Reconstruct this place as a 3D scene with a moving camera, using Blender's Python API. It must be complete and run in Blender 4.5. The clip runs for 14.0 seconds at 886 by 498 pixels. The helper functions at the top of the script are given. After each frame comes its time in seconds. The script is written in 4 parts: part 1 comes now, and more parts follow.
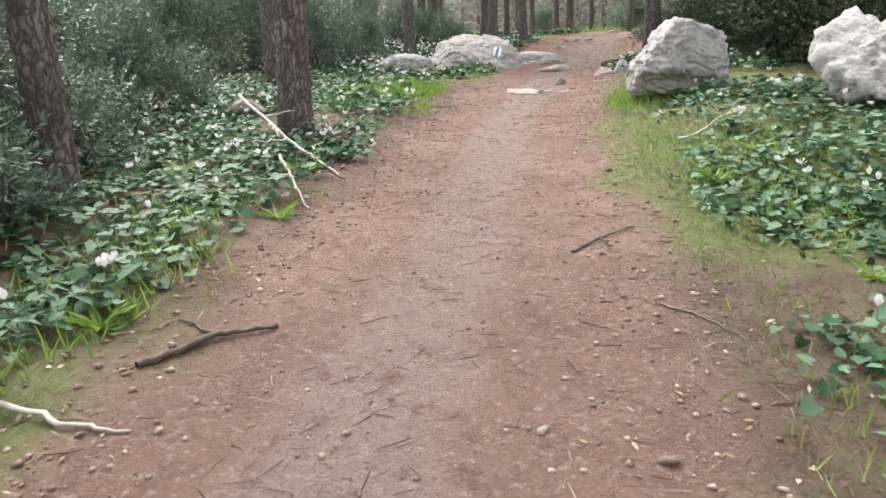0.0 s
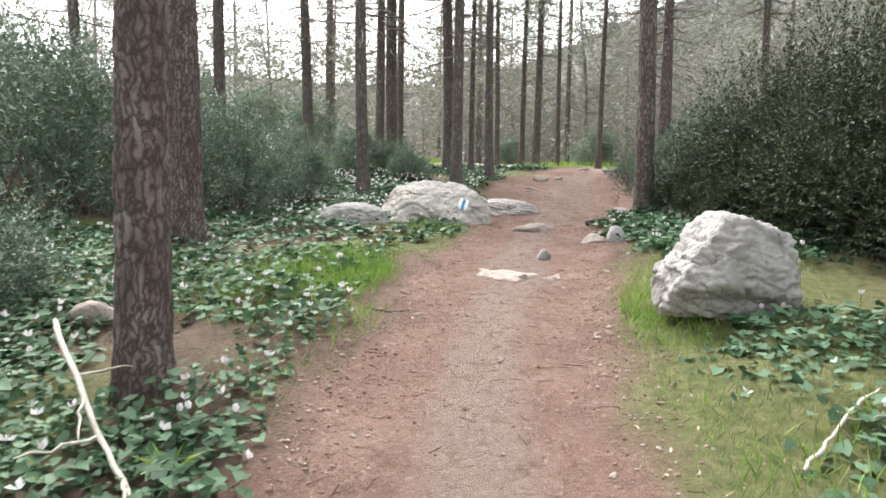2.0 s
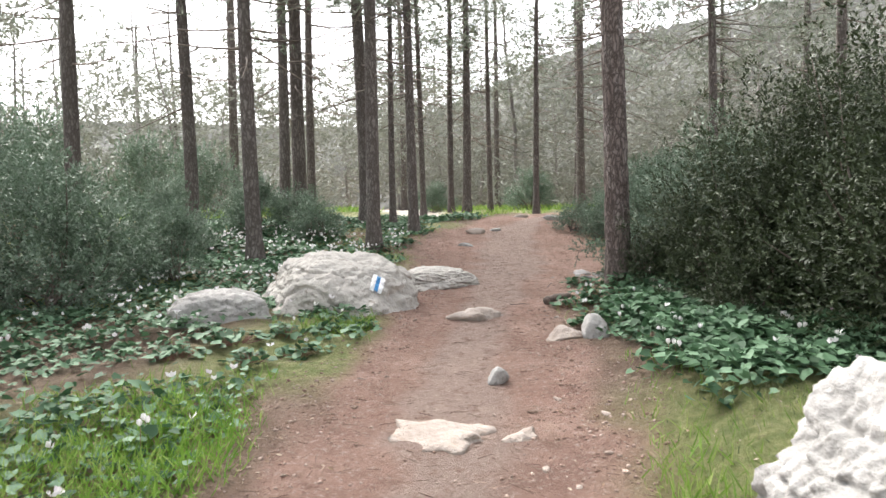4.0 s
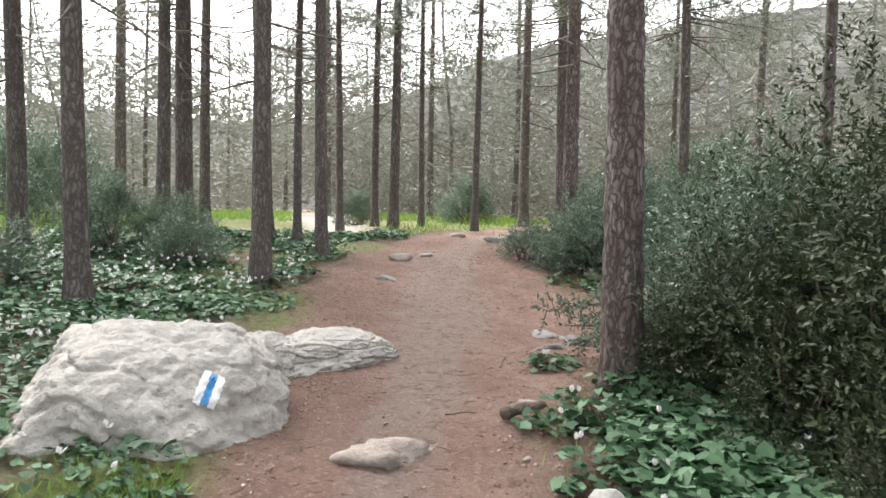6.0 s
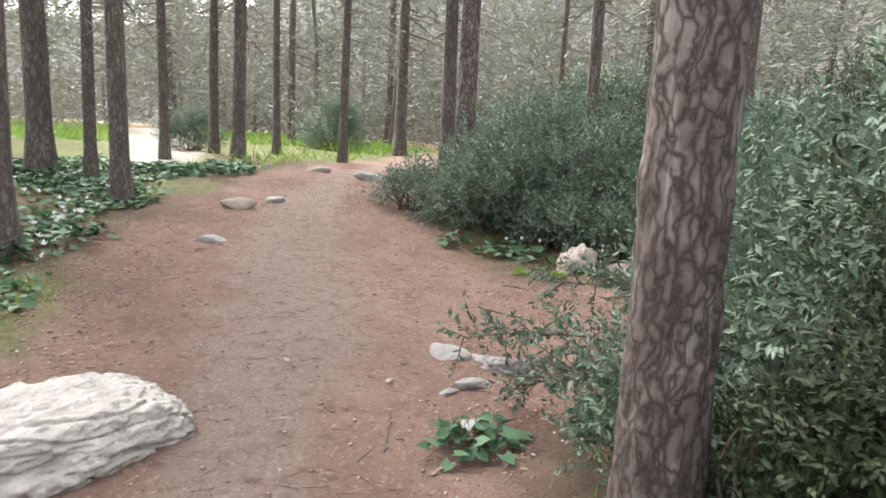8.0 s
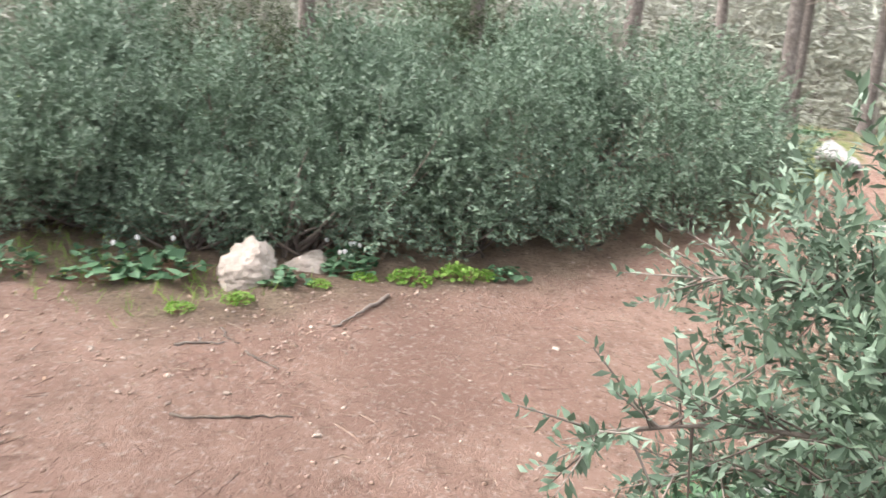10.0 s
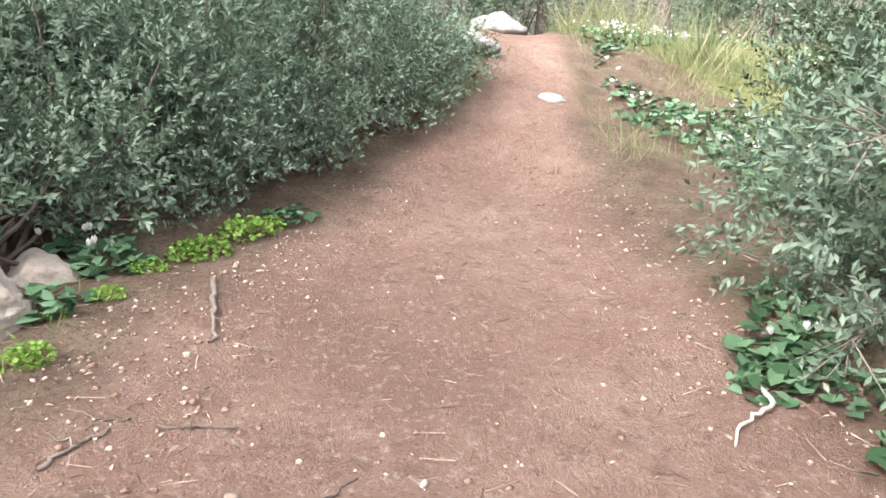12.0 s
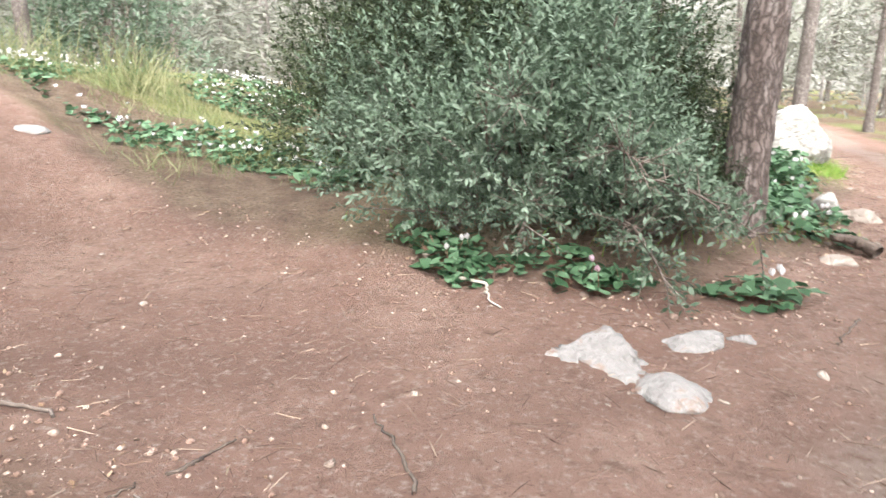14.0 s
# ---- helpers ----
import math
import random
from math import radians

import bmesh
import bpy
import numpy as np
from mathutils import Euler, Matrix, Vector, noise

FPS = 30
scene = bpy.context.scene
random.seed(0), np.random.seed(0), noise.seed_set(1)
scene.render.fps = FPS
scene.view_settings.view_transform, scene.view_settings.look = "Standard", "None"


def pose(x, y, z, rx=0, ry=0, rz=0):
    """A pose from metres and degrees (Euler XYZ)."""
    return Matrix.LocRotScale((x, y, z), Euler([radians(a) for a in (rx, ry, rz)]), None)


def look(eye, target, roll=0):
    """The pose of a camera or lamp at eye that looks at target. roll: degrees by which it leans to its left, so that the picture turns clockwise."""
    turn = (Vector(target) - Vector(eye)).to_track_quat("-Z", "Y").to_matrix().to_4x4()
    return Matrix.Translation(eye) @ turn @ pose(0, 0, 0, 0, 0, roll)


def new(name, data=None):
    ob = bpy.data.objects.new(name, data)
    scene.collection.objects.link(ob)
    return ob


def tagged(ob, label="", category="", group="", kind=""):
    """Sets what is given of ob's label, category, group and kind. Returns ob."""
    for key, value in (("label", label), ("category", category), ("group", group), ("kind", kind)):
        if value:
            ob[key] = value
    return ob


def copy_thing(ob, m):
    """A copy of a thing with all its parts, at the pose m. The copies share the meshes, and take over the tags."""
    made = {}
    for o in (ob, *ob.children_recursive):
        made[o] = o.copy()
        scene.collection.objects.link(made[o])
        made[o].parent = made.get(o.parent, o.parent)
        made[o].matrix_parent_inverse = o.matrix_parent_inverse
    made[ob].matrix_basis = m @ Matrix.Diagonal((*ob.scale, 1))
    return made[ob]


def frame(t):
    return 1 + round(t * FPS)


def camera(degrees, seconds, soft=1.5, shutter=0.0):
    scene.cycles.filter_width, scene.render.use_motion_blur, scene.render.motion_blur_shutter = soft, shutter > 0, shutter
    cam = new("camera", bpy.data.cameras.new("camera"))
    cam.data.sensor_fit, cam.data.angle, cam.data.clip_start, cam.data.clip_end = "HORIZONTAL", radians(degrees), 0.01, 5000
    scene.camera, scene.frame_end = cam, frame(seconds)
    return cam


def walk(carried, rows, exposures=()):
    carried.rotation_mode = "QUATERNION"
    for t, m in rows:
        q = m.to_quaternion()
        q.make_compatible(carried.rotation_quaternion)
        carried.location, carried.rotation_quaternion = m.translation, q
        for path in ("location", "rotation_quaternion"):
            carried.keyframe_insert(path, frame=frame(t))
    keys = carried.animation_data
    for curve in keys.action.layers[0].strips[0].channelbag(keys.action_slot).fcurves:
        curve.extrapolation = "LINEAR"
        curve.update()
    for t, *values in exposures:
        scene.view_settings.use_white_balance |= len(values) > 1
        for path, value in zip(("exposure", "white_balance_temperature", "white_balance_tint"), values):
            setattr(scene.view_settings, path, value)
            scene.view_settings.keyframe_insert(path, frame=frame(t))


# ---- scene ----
cam = camera(66.0, 14.0, soft=1.5, shutter=0.15)
PATH = [
    (0.0, (-0.095, -0.387, 1.110), (-0.089, 1.535, 0.558), -1.5),
    (0.5, (-0.125, 0.150, 1.170), (-0.113, 2.064, 0.593), -2.1),
    (1.0, (-0.106, 0.725, 1.298), (-0.008, 2.628, 0.691), -2.1),
    (1.5, (-0.079, 1.373, 1.508), (-0.050, 3.323, 1.065), -0.2),
    (2.0, (-0.016, 1.913, 1.641), (0.124, 3.893, 1.396), 1.1),
    (2.5, (0.065, 2.558, 1.714), (0.331, 4.531, 1.524), 2.1),
    (3.0, (0.138, 3.215, 1.786), (0.392, 5.194, 1.660), 1.4),
    (3.2, (0.191, 3.450, 1.796), (0.483, 5.425, 1.676), 0.4),
    (5.3, (0.821, 6.426, 2.044), (1.229, 8.378, 1.887), -1.4),
    (5.5, (0.901, 6.683, 2.061), (1.420, 8.608, 1.901), -0.9),
    (6.0, (1.141, 7.391, 2.144), (1.681, 9.313, 2.024), 1.5),
    (6.5, (1.449, 8.079, 2.155), (2.004, 9.996, 2.019), 2.0),
    (7.0, (1.759, 8.668, 2.236), (2.406, 10.546, 2.007), 2.8),
    (7.2, (1.822, 8.875, 2.280), (2.486, 10.739, 1.990), 3.4),
    (9.3, (2.364, 11.756, 2.262), (3.838, 13.063, 1.916), 2.5),
    (9.4, (2.411, 11.875, 2.264), (3.920, 13.138, 1.907), 3.0),
    (9.5, (2.454, 12.000, 2.266), (3.994, 13.223, 1.903), 4.2),
    (9.9, (2.614, 12.474, 2.271), (4.380, 13.302, 1.830), 4.9),
    (10.0, (2.663, 12.585, 2.272), (4.492, 13.261, 1.826), 3.9),
    (10.5, (2.893, 13.059, 2.214), (4.824, 13.273, 1.741), 2.6),
    (11.0, (3.037, 13.435, 2.184), (4.970, 13.362, 1.674), 2.2),
    (11.5, (3.129, 13.926, 2.154), (4.977, 13.376, 1.621), 1.3),
    (12.0, (3.324, 14.347, 2.124), (5.102, 13.688, 1.489), -0.0),
    (12.5, (3.511, 14.817, 2.109), (5.133, 13.839, 1.466), 1.0),
    (13.0, (3.707, 15.213, 2.123), (5.020, 13.830, 1.522), 1.0),
    (13.3, (3.838, 15.401, 2.100), (5.030, 13.882, 1.577), -0.0),
    (13.5, (3.925, 15.508, 2.093), (4.913, 13.850, 1.568), 1.4),
    (14.0, (4.156, 15.839, 2.035), (4.667, 13.986, 1.482), -0.5),
]
walk(cam, [(t, look(eye, target, roll)) for t, eye, target, roll in PATH], [(0.0, 2.45), (2.0, 2.5), (3.2, 2.5), (5.5, 2.5), (7.2, 2.55), (9.3, 3.1), (10.5, 3.25), (12.5, 3.1), (14.0, 3.0)])

def smooth(a, b, v):
    u = np.clip((v - a) / (b - a), 0.0, 1.0)
    return u * u * (3 - 2 * u)


# ---------------------------------------------------------------- world and light
SUN_UP, SUN_AROUND = radians(50), radians(-20)
world = bpy.data.worlds.new("overcast_sky")
scene.world = world
world.use_nodes = True
wn = world.node_tree.nodes
sky = wn.new("ShaderNodeTexSky")
sky.sky_type = "NISHITA"
sky.sun_disc = False
sky.sun_elevation, sky.sun_rotation = SUN_UP, SUN_AROUND
sky.air_density, sky.dust_density, sky.ozone_density = 1.0, 1.6, 1.0
grey = wn.new("ShaderNodeHueSaturation")
grey.inputs["Saturation"].default_value = 0.16
world.node_tree.links.new(sky.outputs[0], grey.inputs["Color"])
world.node_tree.links.new(grey.outputs[0], wn["Background"].inputs["Color"])
wn["Background"].inputs["Strength"].default_value = 0.11
sun = new("sun", bpy.data.lights.new("sun", "SUN"))
sun.data.energy, sun.data.angle, sun.data.color = 1.8, radians(35), (1.0, 0.96, 0.9)
sun.matrix_basis = look((0, 0, 30), (0 - 12 * math.sin(SUN_AROUND), 0 - 12 * math.cos(SUN_AROUND), 30 - 12 * math.tan(SUN_UP)))


# ---------------------------------------------------------------- materials
def material(name, colours, scale=6.0, detail=8.0, rough=0.8, bump=0.3, bump_scale=40.0, stretch=(1, 1, 1),
             island=0.0, per_object=0.0, through_light=0.0, spots=None, spot_scale=9.0):
    """Procedural surface: noise-driven colour ramp at one scale, bump at a finer one."""
    m = bpy.data.materials.new(name)
    m.use_nodes = True
    n, l = m.node_tree.nodes, m.node_tree.links
    p = n["Principled BSDF"]
    tc, mp = n.new("ShaderNodeTexCoord"), n.new("ShaderNodeMapping")
    mp.inputs["Scale"].default_value = stretch
    l.new(tc.outputs["Object"], mp.inputs[0])
    a = n.new("ShaderNodeTexNoise")
    a.inputs["Scale"].default_value, a.inputs["Detail"].default_value, a.inputs["Roughness"].default_value = scale, detail, 0.65
    l.new(mp.outputs[0], a.inputs["Vector"])
    ramp = n.new("ShaderNodeValToRGB")
    els = ramp.color_ramp.elements
    while len(els) < len(colours):
        els.new(0.5)
    for i, c in enumerate(colours):
        els[i].position = 0.28 + 0.44 * i / max(1, len(colours) - 1)
        els[i].color = (*c, 1)
    value = a.outputs["Fac"]
    if island or per_object:
        src = n.new("ShaderNodeNewGeometry").outputs["Random Per Island"] if island else n.new("ShaderNodeObjectInfo").outputs["Random"]
        k = island or per_object
        mix = n.new("ShaderNodeMix")
        mix.inputs[0].default_value = k
        l.new(value, mix.inputs[2])
        l.new(src, mix.inputs[3])
        value = mix.outputs[0]
    l.new(value, ramp.inputs[0])
    colour = ramp.outputs[0]
    if spots:
        b = n.new("ShaderNodeTexNoise")
        b.inputs["Scale"].default_value, b.inputs["Detail"].default_value = spot_scale, 10
        b.inputs["Roughness"].default_value = 0.75
        l.new(mp.outputs[0], b.inputs["Vector"])
        r2 = n.new("ShaderNodeMapRange")
        r2.inputs[1].default_value, r2.inputs[2].default_value = 0.54, 0.66
        l.new(b.outputs["Fac"], r2.inputs[0])
        mx = n.new("ShaderNodeMix")
        mx.data_type = "RGBA"
        l.new(r2.outputs[0], mx.inputs[0])
        l.new(colour, mx.inputs[6])
        mx.inputs[7].default_value = (*spots, 1)
        colour = mx.outputs[2]
    l.new(colour, p.inputs["Base Color"])
    p.inputs["Roughness"].default_value = rough
    if through_light:
        p.inputs["Specular IOR Level"].default_value = 0.28
    if bump:
        c = n.new("ShaderNodeTexNoise")
        c.inputs["Scale"].default_value, c.inputs["Detail"].default_value = bump_scale, 8
        l.new(mp.outputs[0], c.inputs["Vector"])
        bp = n.new("ShaderNodeBump")
        bp.inputs["Strength"].default_value, bp.inputs["Distance"].default_value = bump, 0.02
        l.new(c.outputs["Fac"], bp.inputs["Height"])
        l.new(bp.outputs[0], p.inputs["Normal"])
    if through_light:
        t = n.new("ShaderNodeBsdfTranslucent")
        l.new(colour, t.inputs["Color"])
        ms = n.new("ShaderNodeMixShader")
        ms.inputs[0].default_value = through_light
        l.new(p.outputs[0], ms.inputs[1])
        l.new(t.outputs[0], ms.inputs[2])
        l.new(ms.outputs[0], n["Material Output"].inputs[0])
    return m


LIMESTONE = material("grey_limestone", [(0.22, 0.21, 0.20), (0.345, 0.33, 0.315), (0.50, 0.48, 0.465)], 5, 12, 0.9, 0.9, 26, spots=(0.15, 0.142, 0.135), spot_scale=7)
LIMESTONE_PALE = material("pale_limestone", [(0.27, 0.25, 0.23), (0.44, 0.41, 0.375), (0.64, 0.61, 0.575)], 6, 12, 0.9, 1.0, 30, spots=(0.20, 0.165, 0.135), spot_scale=6)
LIMESTONE_DULL = material("trodden_limestone", [(0.18, 0.165, 0.16), (0.26, 0.245, 0.24), (0.36, 0.335, 0.325)], 8, 12, 0.9, 0.9, 40, spots=(0.24, 0.16, 0.125), spot_scale=9)
LIMESTONE_WARM = material("warm_limestone", [(0.23, 0.18, 0.15), (0.35, 0.295, 0.26), (0.46, 0.41, 0.37)], 6, 12, 0.9, 0.9, 30, spots=(0.30, 0.22, 0.17), spot_scale=6)
PEBBLE = material("pale_pebble", [(0.21, 0.13, 0.10), (0.29, 0.19, 0.152), (0.40, 0.30, 0.25)], 3, 4, 0.9, 0.3, 80, island=0.85)
PEBBLE_PART = material("pale_stone", [(0.22, 0.145, 0.11), (0.30, 0.22, 0.18), (0.41, 0.335, 0.29)], 12, 6, 0.9, 0.5, 60, per_object=0.6)
BARK = material("pine_bark", [(0.10, 0.072, 0.064), (0.19, 0.15, 0.138), (0.35, 0.31, 0.295)], 9, 10, 0.95, 1.0, 22, stretch=(1, 1, 0.28))


def furrow(bark, scale, dark, edge):
    """Plates of pale bark parted by dark furrows."""
    bn, bl = bark.node_tree.nodes, bark.node_tree.links
    bv, bc, bmap = bn.new("ShaderNodeTexVoronoi"), bn.new("ShaderNodeTexCoord"), bn.new("ShaderNodeMapping")
    bv.feature = "DISTANCE_TO_EDGE"
    bv.inputs["Scale"].default_value, bv.inputs["Randomness"].default_value = 1.0, 1.0
    bmap.inputs["Scale"].default_value = scale
    wave = bn.new("ShaderNodeTexNoise")
    wave.inputs["Scale"].default_value, wave.inputs["Detail"].default_value = 9, 4
    wmix = bn.new("ShaderNodeVectorMath")
    wmix.operation = "MULTIPLY_ADD"
    wmix.inputs[1].default_value = (0.11, 0.11, 0.45)
    bl.new(bc.outputs["Object"], wave.inputs["Vector"])
    bl.new(wave.outputs["Color"], wmix.inputs[0])
    bl.new(bc.outputs["Object"], wmix.inputs[2])
    bl.new(wmix.outputs[0], bmap.inputs[0])
    bl.new(bmap.outputs[0], bv.inputs["Vector"])
    br = bn.new("ShaderNodeMapRange")
    br.inputs[1].default_value, br.inputs[2].default_value = 0.0, edge
    bl.new(bv.outputs["Distance"], br.inputs[0])
    mix = bn.new("ShaderNodeMix")
    mix.data_type = "RGBA"
    mix.inputs[6].default_value = (*dark, 1)
    old = bn["Principled BSDF"].inputs["Base Color"].links[0].from_socket
    bl.new(br.outputs[0], mix.inputs[0])
    bl.new(old, mix.inputs[7])
    bl.new(mix.outputs[2], bn["Principled BSDF"].inputs["Base Color"])


furrow(BARK, (26, 26, 5.2), (0.055, 0.04, 0.036), 0.27)
BARK_FAR = material("grey_pine_bark", [(0.105, 0.086, 0.079), (0.175, 0.15, 0.14), (0.27, 0.243, 0.23)], 6, 8, 0.95, 0.8, 18, stretch=(1, 1, 0.3))
furrow(BARK_FAR, (22, 22, 5.0), (0.07, 0.056, 0.05), 0.32)
STRAW = material("dry_needle", [(0.15, 0.09, 0.068), (0.25, 0.16, 0.12), (0.38, 0.28, 0.22)], 14, 5, 0.9, 0, island=0.7)
TWIG = material("dead_twig", [(0.085, 0.062, 0.052), (0.155, 0.12, 0.103), (0.25, 0.205, 0.18)], 14, 5, 0.9, 0.4, 60, island=0.5)
PALE_TWIG = material("bleached_branch", [(0.34, 0.30, 0.25), (0.52, 0.47, 0.41), (0.66, 0.61, 0.55)], 12, 5, 0.85, 0.4, 60)
NEEDLE = material("pine_needles", [(0.12, 0.145, 0.105), (0.19, 0.215, 0.165), (0.29, 0.31, 0.25)], 2, 3, 0.6, 0, island=0.6, through_light=0.3)
LENTISK = material("mastic_leaf", [(0.07, 0.11, 0.068), (0.135, 0.19, 0.133), (0.21, 0.27, 0.208)], 1.6, 4, 0.5, 0, island=0.35, through_light=0.16)
# yellower green than LENTISK, darkened to paint in the thicket's shaded south side
LENTISK_SHADED = material("shaded_shrub_leaf", [(0.02, 0.03, 0.013), (0.041, 0.056, 0.026), (0.072, 0.092, 0.046)], 1.4, 4, 0.5, 0, island=0.4, through_light=0.16)
CYCLAMEN = material("cyclamen_leaf", [(0.035, 0.08, 0.038), (0.075, 0.15, 0.075), (0.14, 0.235, 0.14)], 1.2, 4, 0.6, 0, island=0.6, through_light=0.2)
HERB = material("bright_herb_leaf", [(0.10, 0.20, 0.03), (0.17, 0.30, 0.05), (0.26, 0.40, 0.09)], 2, 3, 0.6, 0, island=0.6, through_light=0.3)
GRASS = material("grass_blade", [(0.12, 0.24, 0.035), (0.21, 0.35, 0.06), (0.34, 0.41, 0.13)], 0.9, 4, 0.6, 0, island=0.45, through_light=0.3)
DRYGRASS = material("dry_grass_blade", [(0.12, 0.16, 0.065), (0.22, 0.24, 0.12), (0.34, 0.32, 0.19)], 1.1, 4, 0.7, 0, island=0.55, through_light=0.3)
PETAL = material("white_petal", [(0.74, 0.68, 0.72), (0.82, 0.79, 0.80), (0.86, 0.84, 0.84)], 8, 2, 0.6, 0, through_light=0.25)
PINK = material("pink_petal", [(0.70, 0.45, 0.58), (0.78, 0.58, 0.68), (0.82, 0.7, 0.76)], 8, 2, 0.6, 0, through_light=0.25)
STALK = material("reddish_stalk", [(0.20, 0.09, 0.07), (0.26, 0.14, 0.09)], 8, 2, 0.6, 0)
DEADLEAF = material("dead_leaf", [(0.20, 0.12, 0.07), (0.34, 0.23, 0.15), (0.50, 0.40, 0.30)], 4, 3, 0.8, 0, island=0.8)
WHITE_PAINT = material("white_trail_paint", [(0.66, 0.66, 0.66), (0.80, 0.80, 0.80), (0.84, 0.84, 0.84)], 30, 6, 0.7, 0.4, 60)
BLUE_PAINT = material("blue_trail_paint", [(0.03, 0.17, 0.42), (0.05, 0.26, 0.56), (0.12, 0.36, 0.64)], 30, 6, 0.7, 0.4, 60)
RUST = material("weathered_wood", [(0.06, 0.045, 0.04), (0.12, 0.09, 0.075), (0.2, 0.16, 0.13)], 20, 6, 0.9, 0.6, 50)


# ---------------------------------------------------------------- the lie of the land
TRAIL = np.array([(-1.6, -9), (-1.1, -4.5), (-0.55, -1), (-0.3, 1.4), (0.0, 2.8), (0.4, 5), (0.83, 7.2), (1.1, 8.4), (1.68, 10.1),
                  (1.87, 11.1), (2.3, 12), (3.0, 14), (3.55, 16), (4.1, 18), (5.3, 20), (7.0, 22.2), (9.6, 25.5), (14, 31), (24, 42)])
TRAIL_HALF = np.array([0.8, 0.85, 0.9, 0.93, 0.86, 0.82, 0.82, 0.98, 0.82, 0.82, 0.95, 1.45, 1.6, 1.3, 0.95, 0.8, 0.8, 0.9, 1.0])
SIDE = np.array([(3.6, 14.0), (5.5, 13.45), (7.2, 12.7), (8.9, 11.6), (10.3, 10.75), (14, 9.2), (20, 6.4), (30, 3)])
SIDE_HALF = np.array([1.4, 1.25, 0.85, 0.5, 0.42, 0.42, 0.45, 0.5])
HEIGHTS = np.array([(-80, -2.2), (-5, -0.25), (0, 0.03), (2.5, 0.22), (5.5, 0.5), (8, 0.65), (11, 0.82), (13.5, 0.92), (16, 1.1), (20, 1.58), (26, 1.68), (80, 1.5)])
FINE_Y = np.linspace(-80, 80, 1601)
FINE_Z = np.convolve(np.pad(np.interp(FINE_Y, HEIGHTS[:, 0], HEIGHTS[:, 1]), 10, mode="edge"), np.ones(21) / 21, mode="valid")


def nearness(x, y, line, half):
    """How far (x, y) lies from the middle of a trail, in half widths."""
    best = np.full(np.shape(x), 1e9)
    for (ax, ay), (bx, by), ha, hb in zip(line[:-1], line[1:], half[:-1], half[1:]):
        dx, dy = bx - ax, by - ay
        u = np.clip(((x - ax) * dx + (y - ay) * dy) / (dx * dx + dy * dy), 0, 1)
        best = np.minimum(best, np.hypot(x - ax - u * dx, y - ay - u * dy) / (ha + u * (hb - ha)))
    return best


def trail_distance(x, y):
    return np.minimum(nearness(x, y, TRAIL, TRAIL_HALF), nearness(x, y, SIDE, SIDE_HALF))


def ripple(x, y, k, seed):
    """Cheap smooth noise from crossing waves, about -1 to 1."""
    r = np.random.RandomState(seed)
    v = 0
    for i in range(7):
        a, f, p = r.uniform(0, 6.28), k * r.uniform(0.6, 1.7), r.uniform(0, 6.28)
        v = v + np.sin((x * np.cos(a) + y * np.sin(a)) * f + p + 0.8 * np.sin((x * np.sin(a) - y * np.cos(a)) * f * 0.7 + p))
    return v / 4.0


def ground(x, y):
    x, y = np.asarray(x, float), np.asarray(y, float)
    z = np.interp(y, FINE_Y, FINE_Z) + 1.0 * smooth(7, 11.5, x) * (1 - smooth(13, 22, y))
    beside = x - np.interp(y, TRAIL[:, 1], TRAIL[:, 0])
    z = z + 0.2 * smooth(0.75, 1.8, beside) * smooth(2.5, 5.5, y) * (1 - smooth(11.2, 12.6, y))
    d = trail_distance(x, y)
    off = smooth(0.8, 1.5, d)
    z = z - 0.035 * (1 - smooth(0.3, 1.15, d)) + off * (0.035 * ripple(x, y, 2.1, 3) + 0.02 * ripple(x, y, 5.5, 4))
    z = z + (0.010 + 0.012 * off) * ripple(x, y, 9, 5) + 0.004 * ripple(x, y, 26, 6)
    z = z - 0.9 * smooth(8, 30, -x)
    return z


def ground_at(x, y):
    return float(ground(x, y))


# ---------------------------------------------------------------- mesh helpers
def mesh_from(name, verts, faces, mat, smooth_faces=False):
    """A mesh from a vertex array and a face array of one face size."""
    verts, faces = np.asarray(verts, np.float32).reshape(-1, 3), np.asarray(faces, np.int32)
    n, k = faces.shape
    me = bpy.data.meshes.new(name)
    me.vertices.add(len(verts))
    me.vertices.foreach_set("co", verts.ravel())
    me.loops.add(n * k)
    me.loops.foreach_set("vertex_index", faces.ravel())
    me.polygons.add(n)
    me.polygons.foreach_set("loop_start", np.arange(0, n * k, k, dtype=np.int32))
    if smooth_faces:
        me.polygons.foreach_set("use_smooth", np.ones(n, bool))
    me.update(calc_edges=True)
    me.materials.append(mat)
    return me


def part(name, data, parent, label=""):
    ob = new(name, data)
    ob.parent = parent
    return tagged(ob, label)


def spread(shape, faces, places, x_axis, y_axis, z_axis, sizes):
    """Copies of a small shape, joined: every copy has its own axes and size."""
    shape, faces = np.asarray(shape, float), np.asarray(faces)
    s = np.asarray(sizes)[:, None, None]
    v = (shape[None, :, 0:1] * x_axis[:, None] + shape[None, :, 1:2] * y_axis[:, None] + shape[None, :, 2:3] * z_axis[:, None]) * s + places[:, None]
    f = faces[None] + (np.arange(len(places)) * len(shape))[:, None, None]
    return v.reshape(-1, 3), f.reshape(-1, faces.shape[1])


def axes_along(d, rng):
    """Axes whose y runs along d, turned about it by chance."""
    d = d / np.linalg.norm(d, axis=1, keepdims=True)
    h = rng.normal(size=d.shape)
    x = np.cross(d, h)
    x /= np.linalg.norm(x, axis=1, keepdims=True) + 1e-9
    return x, d, np.cross(x, d)


